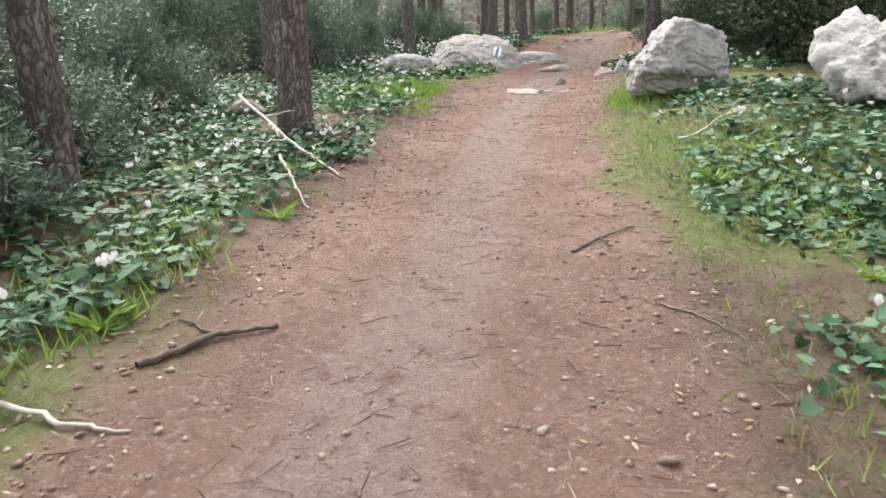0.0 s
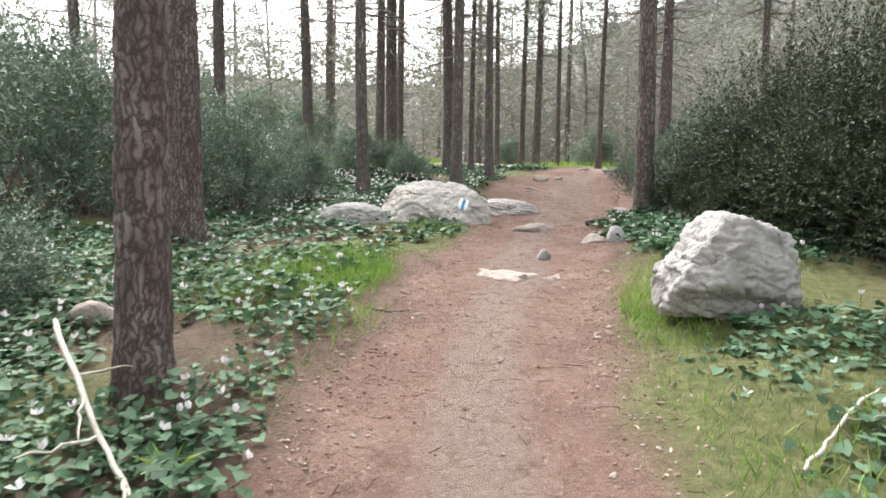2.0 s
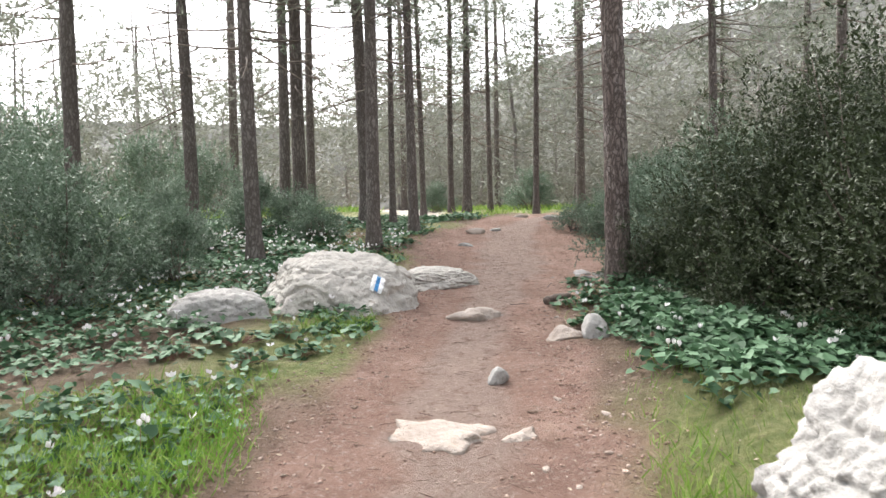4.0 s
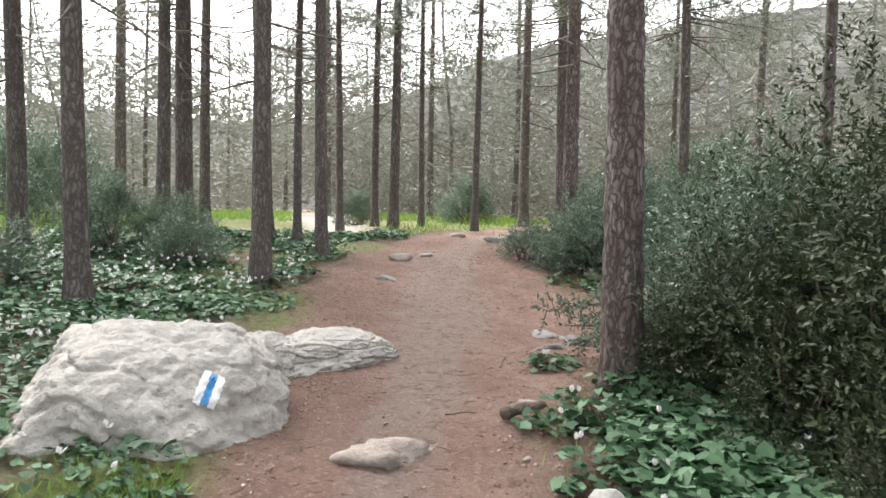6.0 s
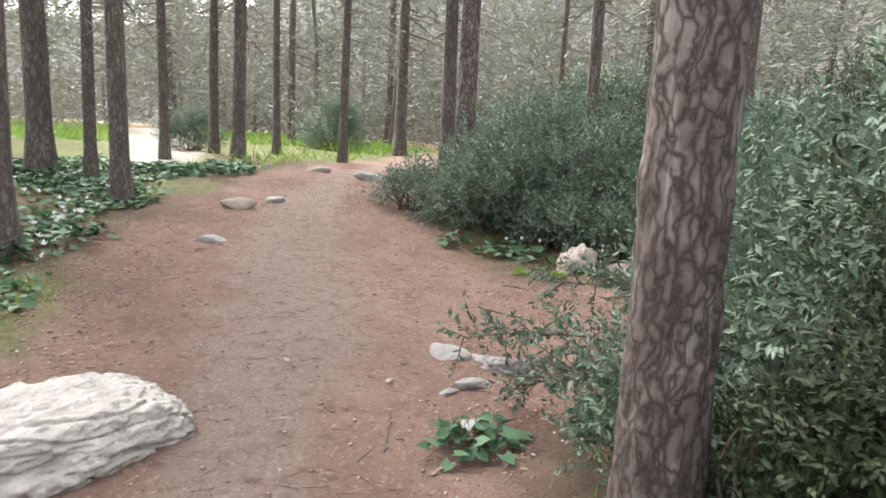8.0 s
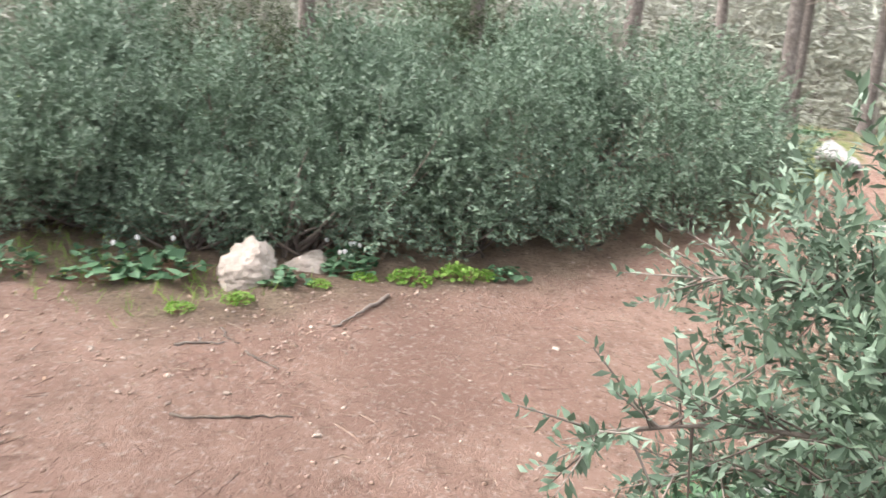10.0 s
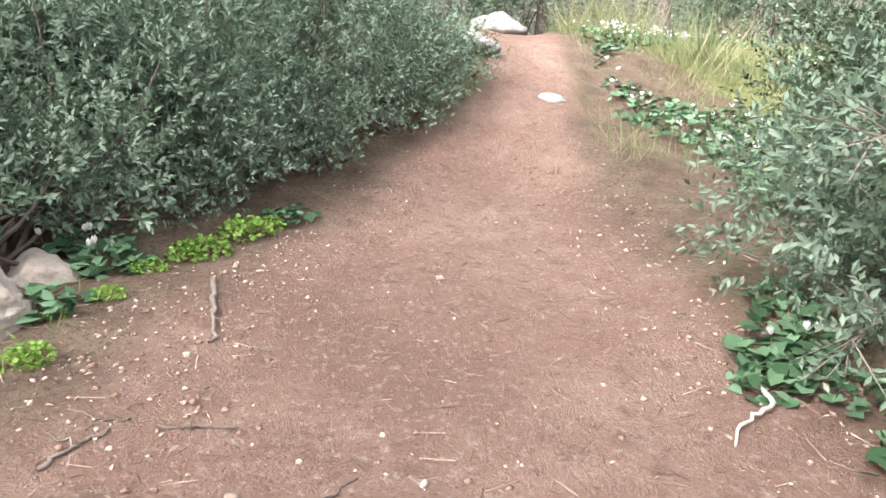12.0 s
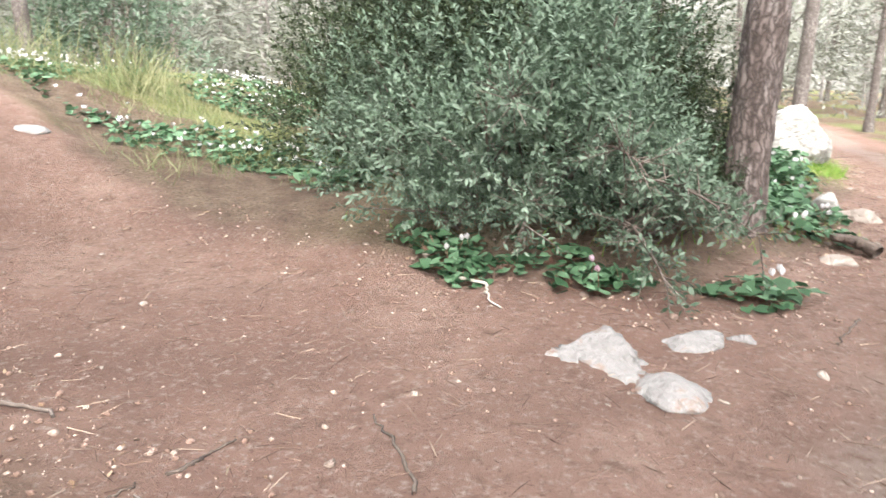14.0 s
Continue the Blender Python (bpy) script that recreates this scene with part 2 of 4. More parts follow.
def join(pieces):
    vs, fs, n = [], [], 0
    for v, f in pieces:
        vs.append(v)
        fs.append(np.asarray(f) + n)
        n += len(v)
    return np.concatenate(vs), np.concatenate(fs)


def tube(points, radii, sides=6):
    """A tapered tube along points, as quads."""
    p, r = np.asarray(points, float), np.asarray(radii, float)
    t = np.gradient(p, axis=0)
    t /= np.linalg.norm(t, axis=1, keepdims=True) + 1e-9
    ref = np.array([0.0, 0.0, 1.0]) if abs(t[0, 2]) < 0.8 else np.array([1.0, 0.0, 0.0])
    a = np.cross(t, ref)
    a /= np.linalg.norm(a, axis=1, keepdims=True) + 1e-9
    b = np.cross(t, a)
    w = np.linspace(0, 2 * np.pi, sides, endpoint=False)
    v = p[:, None] + r[:, None, None] * (np.cos(w)[None, :, None] * a[:, None] + np.sin(w)[None, :, None] * b[:, None])
    i, j = np.meshgrid(np.arange(len(p) - 1), np.arange(sides), indexing="ij")
    k = (j + 1) % sides
    f = np.stack([i * sides + j, i * sides + k, (i + 1) * sides + k, (i + 1) * sides + j], -1).reshape(-1, 4)
    return v.reshape(-1, 3), f


# ---------------------------------------------------------------- ground
def steps(lo, hi, fine, far):
    inside = np.arange(lo, hi + fine / 2, fine)
    grow = np.cumsum(fine * 1.16 ** np.arange(1, 60))
    grow = grow[grow < far]
    return np.concatenate([lo - grow[::-1], inside, hi + grow])


gx, gy = steps(-5.0, 10.5, 0.075, 600), steps(-1.0, 20.0, 0.075, 600)
GX, GY = np.meshgrid(gx, gy, indexing="ij")
GZ = ground(GX, GY)
ii, jj = np.meshgrid(np.arange(len(gx) - 1), np.arange(len(gy) - 1), indexing="ij")
w = len(gy)
quads = np.stack([ii * w + jj, (ii + 1) * w + jj, (ii + 1) * w + jj + 1, ii * w + jj + 1], -1).reshape(-1, 4)
soil = bpy.data.materials.new("trail_soil_and_forest_floor")
soil.use_nodes = True
sn, sl = soil.node_tree.nodes, soil.node_tree.links


def soil_noise(scale, detail, lo, hi):
    tc = sn.new("ShaderNodeTexCoord")
    t = sn.new("ShaderNodeTexNoise")
    t.inputs["Scale"].default_value, t.inputs["Detail"].default_value, t.inputs["Roughness"].default_value = scale, detail, 0.7
    sl.new(tc.outputs["Object"], t.inputs["Vector"])
    r = sn.new("ShaderNodeMapRange")
    r.inputs[1].default_value, r.inputs[2].default_value = lo, hi
    sl.new(t.outputs["Fac"], r.inputs[0])
    return r.outputs[0]


def soil_mix(fac, a, b):
    m = sn.new("ShaderNodeMix")
    m.data_type = "RGBA"
    for sock, v in ((m.inputs[0], fac), (m.inputs[6], a), (m.inputs[7], b)):
        if isinstance(v, tuple):
            sock.default_value = (*v, 1)
        else:
            sl.new(v, sock)
    return m.outputs[2]


worn = sn.new("ShaderNodeAttribute")
worn.attribute_name = "worn_strip"
mask = sn.new("ShaderNodeAttribute")
mask.attribute_name = "bare_soil"
green = sn.new("ShaderNodeAttribute")
green.attribute_name = "moss"
earth = soil_mix(soil_noise(1.3, 6, 0.35, 0.65), (0.39, 0.22, 0.17), (0.53, 0.345, 0.275))
earth = soil_mix(soil_noise(0.7, 5, 0.42, 0.62), earth, (0.33, 0.19, 0.145))
earth = soil_mix(worn.outputs["Fac"], earth, (0.455, 0.345, 0.295))
earth = soil_mix(soil_noise(9, 10, 0.52, 0.68), earth, (0.27, 0.155, 0.118))
earth = soil_mix(soil_noise(30, 12, 0.53, 0.70), earth, (0.62, 0.48, 0.41))
earth = soil_mix(soil_noise(55, 6, 0.56, 0.70), earth, (0.21, 0.115, 0.085))
litter = soil_mix(soil_noise(3, 8, 0.4, 0.62), (0.20, 0.125, 0.085), (0.32, 0.23, 0.16))
litter = soil_mix(soil_noise(40, 8, 0.5, 0.65), litter, (0.10, 0.07, 0.045))
mossy = soil_mix(soil_noise(12, 8, 0.4, 0.65), (0.17, 0.21, 0.055), (0.34, 0.34, 0.14))
floor_colour = soil_mix(green.outputs["Fac"], litter, mossy)
# far road through the clearing: its sunlit brightness is painted as pale soil
pale_track = sn.new("ShaderNodeAttribute")
pale_track.attribute_name = "sunlit_track"
sunlit_gravel = soil_mix(soil_noise(4, 8, 0.4, 0.62), (0.62, 0.56, 0.49), (0.74, 0.69, 0.62))
sl.new(soil_mix(pale_track.outputs["Fac"], soil_mix(mask.outputs["Fac"], floor_colour, earth), sunlit_gravel), sn["Principled BSDF"].inputs["Base Color"])
sn["Principled BSDF"].inputs["Roughness"].default_value = 0.95
sb = sn.new("ShaderNodeBump")
sb.inputs["Strength"].default_value, sb.inputs["Distance"].default_value = 1.0, 0.05
sl.new(soil_noise(70, 10, 0.3, 0.7), sb.inputs["Height"])
sl.new(sb.outputs[0], sn["Principled BSDF"].inputs["Normal"])
ground_mesh = mesh_from("ground", np.stack([GX, GY, GZ], -1).reshape(-1, 3), quads, soil, True)
wob = 0.22 * ripple(GX, GY, 3.0, 8) + 0.12 * ripple(GX, GY, 10, 9)
bare = 1 - smooth(0.8, 1.25, trail_distance(GX, GY) + wob)
bare = np.maximum(bare, 0.9 * smooth(0.1, 0.5, ripple(GX, GY, 0.14, 21)) * smooth(26, 34, np.hypot(GX - 2, GY - 8)) * (1 - smooth(90, 140, np.hypot(GX, GY))))
# mask of the far road that gets the painted sunlight
track = np.exp(-((GX - 1.2 - 0.098 * (GY - 7.4) - 0.25 * np.sin(GY * 0.35)) / np.maximum(0.045 * (GY - 7.4), 0.2)) ** 4) * smooth(20.5, 22, GY) * (1 - smooth(50, 60, GY))
moss = smooth(-0.1, 0.5, ripple(GX, GY, 1.2, 10) + 0.35 * smooth(0.5, 2.2, GX - np.interp(GY, TRAIL[:, 1], TRAIL[:, 0])) * (GY < 9))
far_green = smooth(20, 26, GY)
moss = np.maximum(moss * (1 - smooth(3.5, 4.5, GX) * smooth(11.5, 12.5, GY)), far_green)
middle = nearness(GX + 0.10 * ripple(GX, GY, 2.2, 13), GY, TRAIL, TRAIL_HALF * 0.34)
strip = (1 - smooth(0.55, 1.25, middle + 0.25 * ripple(GX, GY, 6, 14))) * 0.75
for attr, val in (("bare_soil", bare), ("moss", moss), ("worn_strip", strip), ("sunlit_track", track)):
    at = ground_mesh.attributes.new(attr, "FLOAT", "POINT")
    at.data.foreach_set("value", val.astype(np.float32).ravel())
ground_ob = tagged(new("ground", ground_mesh), "reddish-brown dirt trail through mossy forest floor", "ground", kind="structure")


# ---------------------------------------------------------------- rocks
def rock_mesh(name, size, seed, planes=None, k=12, rough=0.05, level=5, mat=LIMESTONE, base=0.35):
    """A weathered block: rounded intersection of planes, cut by cracks and pitted."""
    rng = np.random.RandomState(seed)
    bm = bmesh.new()
    bmesh.ops.create_icosphere(bm, subdivisions=level, radius=1)
    d = np.array([v.co[:] for v in bm.verts])
    f = np.array([[v.index for v in fc.verts] for fc in bm.faces])
    bm.free()
    if planes is None:
        planes = [(*rng.normal(size=3), rng.uniform(0.62, 0.95)) for _ in range(13)]
    planes = list(planes) + [(0, 0, -1, base)]
    acc = np.zeros(len(d))
    for px, py, pz, dist in planes:
        nrm = np.array((px, py, pz), float)
        nrm /= np.linalg.norm(nrm)
        acc += np.maximum(0, d @ nrm / dist) ** k
    acc += 1e-4
    v = d * np.minimum(1.6, acc ** (-1.0 / k))[:, None]
    off = Vector(rng.uniform(-50, 50, 3))
    scale = max(size)
    bumpy = np.empty(len(v))
    for i, c in enumerate(v):
        q = Vector(c) * 1.0 + off
        ridge = abs(noise.noise(Vector((q.x * 1.5, q.y * 1.5, q.z * 3.6 + q.x))))
        bumpy[i] = 1.1 * noise.fractal(q * 2.6, 0.8, 2.1, 6) * rough - rough * 1.5 * max(0, 0.10 - ridge) * 6 + 0.5 * rough * noise.noise(q * 9) + 0.4 * rough * noise.noise(q * 22)
    v = v * (1 + bumpy)[:, None] * (np.array(size) / 2)
    return mesh_from(name, v, f, mat, level >= 4)


def rock(name, x, y, size, seed, label, turn=0, sink=0.05, group="", **kw):
    me = rock_mesh(name, size, seed, **kw)
    low = min(v.co.z for v in me.vertices)
    ob = new(name, me)
    ob.matrix_basis = pose(x, y, ground_at(x, y) - low - sink, 0, 0, turn)
    return tagged(ob, label, "rock", group)


BOULDER = [(-1, 0, 0, 0.95), (-0.826, 0, 0.563, 0.73), (0.275, 0, 0.96, 0.90), (1, 0, 0.09, 0.92), (0.05, -1, 0.22, 0.84), (-0.1, -0.85, -0.5, 0.80),
           (0.6, -0.8, 0.12, 0.98), (-0.5, -0.75, 0.45, 0.86), (0, 1, 0.3, 0.85), (0.5, 0.8, 0.3, 1.0), (-0.5, 0.8, 0.4, 0.95)]
rock("boulder", 2.2, 6.3, (0.90, 0.72, 0.82), 4, "large angular pale grey limestone boulder beside the trail", planes=BOULDER, k=90, rough=0.075, sink=0.05, base=0.66, level=6)
rock("boulder", 3.42, 5.2, (0.66, 0.7, 0.86), 9, "upright pitted grey limestone boulder among cyclamen", k=22, rough=0.10, sink=0.1, base=0.6)
OUTCROP = [(-1, 0, 0.25, 0.9), (-0.5, 0, 0.9, 0.80), (0.15, -0.15, 1, 0.72), (0.8, 0, 0.6, 0.92), (1, 0, 0.1, 0.95), (0, -1, 0.55, 0.74), (0.4, -0.9, 0.3, 0.82), (0, 1, 0.3, 0.9)]
DOME = [(-1, -0.1, 0.45, 0.86), (-0.6, -0.2, 0.9, 0.80), (0.05, -0.55, 1, 0.66), (0.7, -0.1, 0.75, 0.80), (1, -0.15, 0.25, 0.92), (0.1, -0.9, 0.62, 0.74), (-0.35, -1, 0.25, 0.90), (0.6, -0.9, 0.4, 0.84), (0.1, 0.4, 1, 0.72), (0, 1, 0.3, 0.9)]
marked = rock("trail_rock", 0.62, 11.86, (1.5, 1.6, 1.08), 12, "broad pale limestone outcrop with a painted trail mark", planes=DOME, k=22, rough=0.065, sink=0.16, mat=LIMESTONE_PALE, base=0.5, turn=6, level=6)
rock("low_rock", 1.12, 12.75, (0.95, 0.8, 0.62), 17, "pale limestone ledge behind the marked outcrop", planes=DOME, k=16, rough=0.08, sink=0.12, mat=LIMESTONE_PALE, base=0.5, turn=25, level=6)
rock("low_rock", 1.78, 13.0, (1.15, 0.75, 0.46), 15, "low pitted limestone ledge at the trail's edge", planes=OUTCROP, k=16, rough=0.085, sink=0.10, mat=LIMESTONE_PALE, turn=22, base=0.5, level=6)
rock("flat_rock", -0.58, 11.15, (0.95, 0.6, 0.55), 18, "low rounded pale limestone rock in greenery", planes=OUTCROP, k=14, rough=0.08, sink=0.1, base=0.5, turn=10)
rock("embedded_stone", 1.0, 8.2, (0.74, 0.62, 0.24), 21, "flat limestone slab worn into the dirt trail", rough=0.2, sink=0.135, level=4, mat=LIMESTONE_WARM, base=0.5)
rock("embedded_stone", 1.40, 8.02, (0.24, 0.16, 0.12), 22, "small flat limestone piece in the dirt trail", rough=0.2, sink=0.055, level=4, mat=LIMESTONE_WARM, base=0.5)
rock("embedded_stone", 1.92, 11.0, (0.54, 0.46, 0.20), 23, "round-topped limestone slab worn into the dirt trail", rough=0.17, sink=0.14, level=4, mat=LIMESTONE_WARM, base=0.5)
rock("loose_stone", 1.57, 9.02, (0.17, 0.13, 0.13), 24, "loose pale stone lying on the trail", rough=0.06, sink=0.015, level=3, base=0.6)
rock("edge_rock", 2.62, 9.9, (0.26, 0.24, 0.2), 25, "pale limestone chunk at the trail's edge", rough=0.07, sink=0.03, level=4, base=0.6)
rock("edge_rock", 2.38, 9.98, (0.34, 0.26, 0.14), 26, "brownish limestone chunk at the trail's edge", rough=0.09, sink=0.05, level=4, mat=LIMESTONE_WARM, base=0.6)
rock("edge_rock", 2.95, 11.55, (0.30, 0.2, 0.1), 27, "flat pale stone beside the pine's foot", rough=0.07, sink=0.035, level=3, mat=LIMESTONE_WARM, base=0.5)
rock("white_rock", 6.1, 15.15, (0.44, 0.34, 0.34), 28, "white weathered limestone rock under the mastic hedge", rough=0.09, mat=LIMESTONE_WARM, sink=0.11, level=5, base=0.6)
rock("white_rock", 6.62, 15.05, (0.40, 0.32, 0.24), 29, "small mossy limestone rock under the mastic hedge", rough=0.09, mat=LIMESTONE_WARM, sink=0.08, level=4, base=0.6)
rock("embedded_slab", 4.21, 13.34, (0.56, 0.42, 0.20), 31, "pale grey limestone slab flush with the trail", rough=0.15, mat=LIMESTONE_DULL, sink=0.105, level=5, base=0.5, turn=-12)
rock("embedded_slab", 3.87, 13.12, (0.32, 0.16, 0.12), 32, "narrow limestone slab flush with the trail", rough=0.08, mat=LIMESTONE_DULL, sink=0.05, level=4, base=0.5, turn=-8)
rock("embedded_slab", 3.90, 13.58, (0.26, 0.26, 0.12), 33, "cracked limestone slab flush with the trail", rough=0.08, mat=LIMESTONE_DULL, sink=0.075, level=4, base=0.5)
rock("embedded_slab", 3.66, 13.02, (0.12, 0.07, 0.06), 34, "small limestone fragment in the trail", rough=0.08, mat=LIMESTONE_DULL, sink=0.015, level=3, base=0.5)
rock("side_rock", 10.3, 11.4, (0.7, 0.5, 0.36), 35, "pale rock at the edge of the side trail", rough=0.07, mat=LIMESTONE_DULL, sink=0.10, level=4, base=0.5)
rock("side_rock", 12.6, 10.25, (1.0, 0.7, 0.5), 36, "weathered pale rock beside the side trail", rough=0.08, mat=LIMESTONE_DULL, sink=0.12, level=4, base=0.5)
rock("side_rock", 9.05, 11.15, (0.34, 0.26, 0.12), 37, "flat stone worn into the side trail", rough=0.08, sink=0.05, level=3, mat=LIMESTONE_DULL, base=0.5)
for i, (rx, ry, rs) in enumerate([(5.75, 19.9, 0.5), (6.2, 19.6, 0.45), (6.45, 20.2, 0.6), (5.2, 20.75, 0.4), (2.9, 16.6, 0.28), (3.4, 17.9, 0.3), (3.9, 18.3, 0.26), (-1.9, 6.4, 0.4), (-5.2, 9.5, 0.7)]):
    rock("scattered_rock", rx, ry, (rs, rs * 0.7, rs * 0.5), 40 + i, "small weathered limestone rock on the ground", sink=rs * 0.12, level=3, mat=(LIMESTONE, LIMESTONE_WARM)[i % 2], group="scattered rocks", base=0.5)

# the painted trail mark: white, blue, white, laid on the outcrop's face
bpy.context.view_layer.update()
inv = marked.matrix_world.inverted()
mark = tagged(new("trail_mark"), "white, blue and white painted trail mark on limestone", "trail mark")
mark.location = (0.92, 11.1, 1.1)
mark["kind"] = "structure"
for k, (mat, name) in enumerate(((WHITE_PAINT, "white_stripe"), (BLUE_PAINT, "blue_stripe"), (WHITE_PAINT, "white_stripe"))):
    vs, fs = [], []
    nu, nv = 7, 13
    for a in range(nu):
        for b in range(nv):
            u = (k - 1) * 0.042 + (a / (nu - 1) - 0.5) * 0.042 + 0.004 * math.sin(b * 2.3 + k)
            v = (b / (nv - 1) - 0.5) * (0.15 if k != 1 else 0.135) + 0.006 * math.sin(a * 3.1 + k * 2)
            px, pz = u * 0.93 + v * 0.37, -u * 0.37 + v * 0.93
            hit, loc, nor, _ = marked.ray_cast(inv @ Vector((0.92 + px, 9.5, 1.10 + pz)), (inv.to_3x3() @ Vector((0, 1, 0))).normalized())
            p = marked.matrix_world @ (loc + nor * 0.005) if hit else Vector((0.92 + px, 11.1, 1.10 + pz))
            vs.append(p - mark.location)
    for a in range(nu - 1):
        for b in range(nv - 1):
            fs.append((a * nv + b, a * nv + b + 1, (a + 1) * nv + b + 1, (a + 1) * nv + b))
    part(name, mesh_from(name, [tuple(p) for p in vs], fs, mat, True), mark)


# ---------------------------------------------------------------- pines
def trunk_line(h, lean, seed, n=40):
    rng = np.random.RandomState(seed)
    t = np.linspace(0, 1, n)
    bend = 0.10 * h * 0.12 * np.sin(t * rng.uniform(2.5, 5) + rng.uniform(0, 6))
    a = rng.uniform(0, 6.28)
    return np.stack([lean[0] * h * t + bend * np.cos(a) * t, lean[1] * h * t + bend * np.sin(a) * t, h * t], -1), t


def trunk_mesh(h, r, lean, seed, fine):
    sides, n = (60, 210) if fine else (10, 20)
    line, t = trunk_line(h, lean, seed, n)
    line[:, 2] -= 0.12
    rad = r * (1 - 0.62 * t) * (1 + 0.42 * np.exp(-t * h / 0.16))
    v, f = tube(line, rad, sides)
    if fine:
        c = np.repeat(line, sides, axis=0)
        out = v - c
        ang = np.tile(np.arange(sides) / sides * 2 * np.pi, n)
        push = np.empty(len(v))
        off = Vector((seed * 3.1, seed * 1.7, 0))
        for i in range(len(v)):
            q = Vector((math.cos(ang[i]) * r * 19, math.sin(ang[i]) * r * 19, c[i, 2] * 4.6)) + off
            q += 0.35 * noise.noise_vector(q * 0.9)
            dist = noise.voronoi(q)[0]
            push[i] = 0.30 * min(0.36, (dist[1] - dist[0])) - 0.08 + 0.04 * noise.noise(q * 3)
        lobes = 0.16 * np.exp(-(c[:, 2] + 0.1) / 0.18) * np.cos(ang * 5 + seed)
        v = c + out * (1 + push + lobes)[:, None]
    return v, f, line, t


def limb_set(line, t, r, h, rng, lo, hi, count, length, droop=-0.15, twigs=3):
    pieces, tips = [], []
    for _ in range(count):
        u = rng.uniform(lo, hi)
        p = np.array([np.interp(u, t, line[:, i]) for i in range(3)])
        a = rng.uniform(0, 6.28)
        ln = length * rng.uniform(0.45, 1.0) * (1.15 - 0.5 * u)
        s = np.linspace(0, 1, 6)
        up = droop + 0.5 * u * rng.uniform(0.2, 1.2)
        pts = p + np.stack([np.cos(a + 0.3 * s * rng.normal()) * s * ln, np.sin(a + 0.3 * s * rng.normal()) * s * ln, (up * s + 0.18 * s * s * rng.normal()) * ln], -1)
        pieces.append(tube(pts, np.linspace(0.009 + 0.07 * r, 0.004, 6), 4))
        tips.append(pts)
        for _ in range(twigs):
            k = rng.randint(1, 6)
            q = pts[k]
            d = rng.normal(size=3) * (0.6, 0.6, 0.45) + (pts[k] - pts[k - 1]) * 1.6
            sp = q + np.linspace(0, 1, 4)[:, None] * d * rng.uniform(0.2, 0.42) * ln / (np.linalg.norm(d) + 0.01)
            sp[2:] += rng.normal(size=(2, 3)) * 0.035 * ln
            pieces.append(tube(sp, np.linspace(0.007, 0.003, 4), 3))
            tips.append(sp)
    return pieces, tips


def needle_tufts(tips, rng, per, size, reach):
    pts = np.concatenate([tp[len(tp) // 2:] for tp in tips])
    base = pts[rng.randint(0, len(pts), per)] + rng.normal(size=(per, 3)) * reach
    v, f = [], []
    d = rng.normal(size=(per, 3)) + (0, 0, 0.35)
    for _ in range(5):
        dd = d + rng.normal(size=d.shape) * 0.9
        x, y, z = axes_along(dd, rng)
        v.append(spread([(-0.07, 0, 0), (0.07, 0.1, 0), (0, 1, 0)], [(0, 1, 2)], base, x, y, z, size * rng.uniform(0.6, 1.2, per)))
    return join(v)


def pine(h, r, seed, lean=(0, 0), fine=False, crown=900, bare=0.42, label="tall slender pine with grey cracked bark", name="pine_tree", fork=None):
    rng = np.random.RandomState(seed)
    root = tagged(new(name), label, "tree")
    v, f, line, t = trunk_mesh(h, r, lean, seed, fine)
    mat = BARK if fine else BARK_FAR
    part("trunk", mesh_from("trunk", v, f, mat, True), root)
    if fork:
        s = np.linspace(0, 1, 40)[:, None]
        start = np.array([np.interp(fork[0] / h, t, line[:, i]) for i in range(3)])
        fl = start + np.concatenate([s * fork[1] * (1.15 - 0.3 * s), s * fork[2], s * (h - fork[0])], 1)
        fv, ff = tube(fl, r * 0.72 * (1 - 0.6 * s[:, 0]), 24)
        part("second_stem", mesh_from("second_stem", fv, ff, mat, True), root)
    dead, dead_tips = limb_set(line, t, r, h, rng, 0.22 if not fine else 0.3, bare + 0.16, 24, 1.8, -0.32)
    tagged(part("dead_branch_tangle", mesh_from("dead_branch_tangle", *join(dead), TWIG), root, "thin bare dead side branches"), kind="stuff")
    live, tips = limb_set(line, t, r, h, rng, bare, 0.98, 24, 2.6)
    tagged(part("limb_work", mesh_from("limb_work", *join(live), BARK_FAR), root), kind="stuff")
    cv, cf = needle_tufts(tips, rng, int(crown * 1.5), 0.17, 0.16)
    part("crown", mesh_from("crown", cv, cf, NEEDLE), root, "thin feathery grey-green needle crown")
    return root


def stand(tree, x, y, turn=0, scale=1.0):
    tree.matrix_basis = pose(x, y, ground_at(x, y), 0, 0, turn) @ Matrix.Diagonal((scale, scale, scale, 1))


stand(pine(10.5, 0.135, 11, (-0.02, 0.0), True, 1500, 0.45, "near pine with plated reddish-grey bark beside shrubs"), 3.47, 11.3)
stand(pine(10.0, 0.135, 12, (0.025, 0.01), True, 1500, 0.45, "near pine with deeply furrowed reddish bark"), -1.26, 5.3)
stand(pine(11.0, 0.19, 13, (0.0, 0.0), True, 1500, 0.45, "forked pine with two stems above cyclamen", fork=(0.9, -1.5, -0.2)), -2.36, 9.75)
stand(pine(9.5, 0.12, 14, (0.0, 0.0), True, 1300, 0.4, "dark pine trunk rising from thick shrubs"), -2.33, 3.6)
stand(pine(10.5, 0.14, 16, (-0.01, 0.02), True, 1500, 0.45, "pine standing at the shrub's far edge"), 6.35, 18.0)

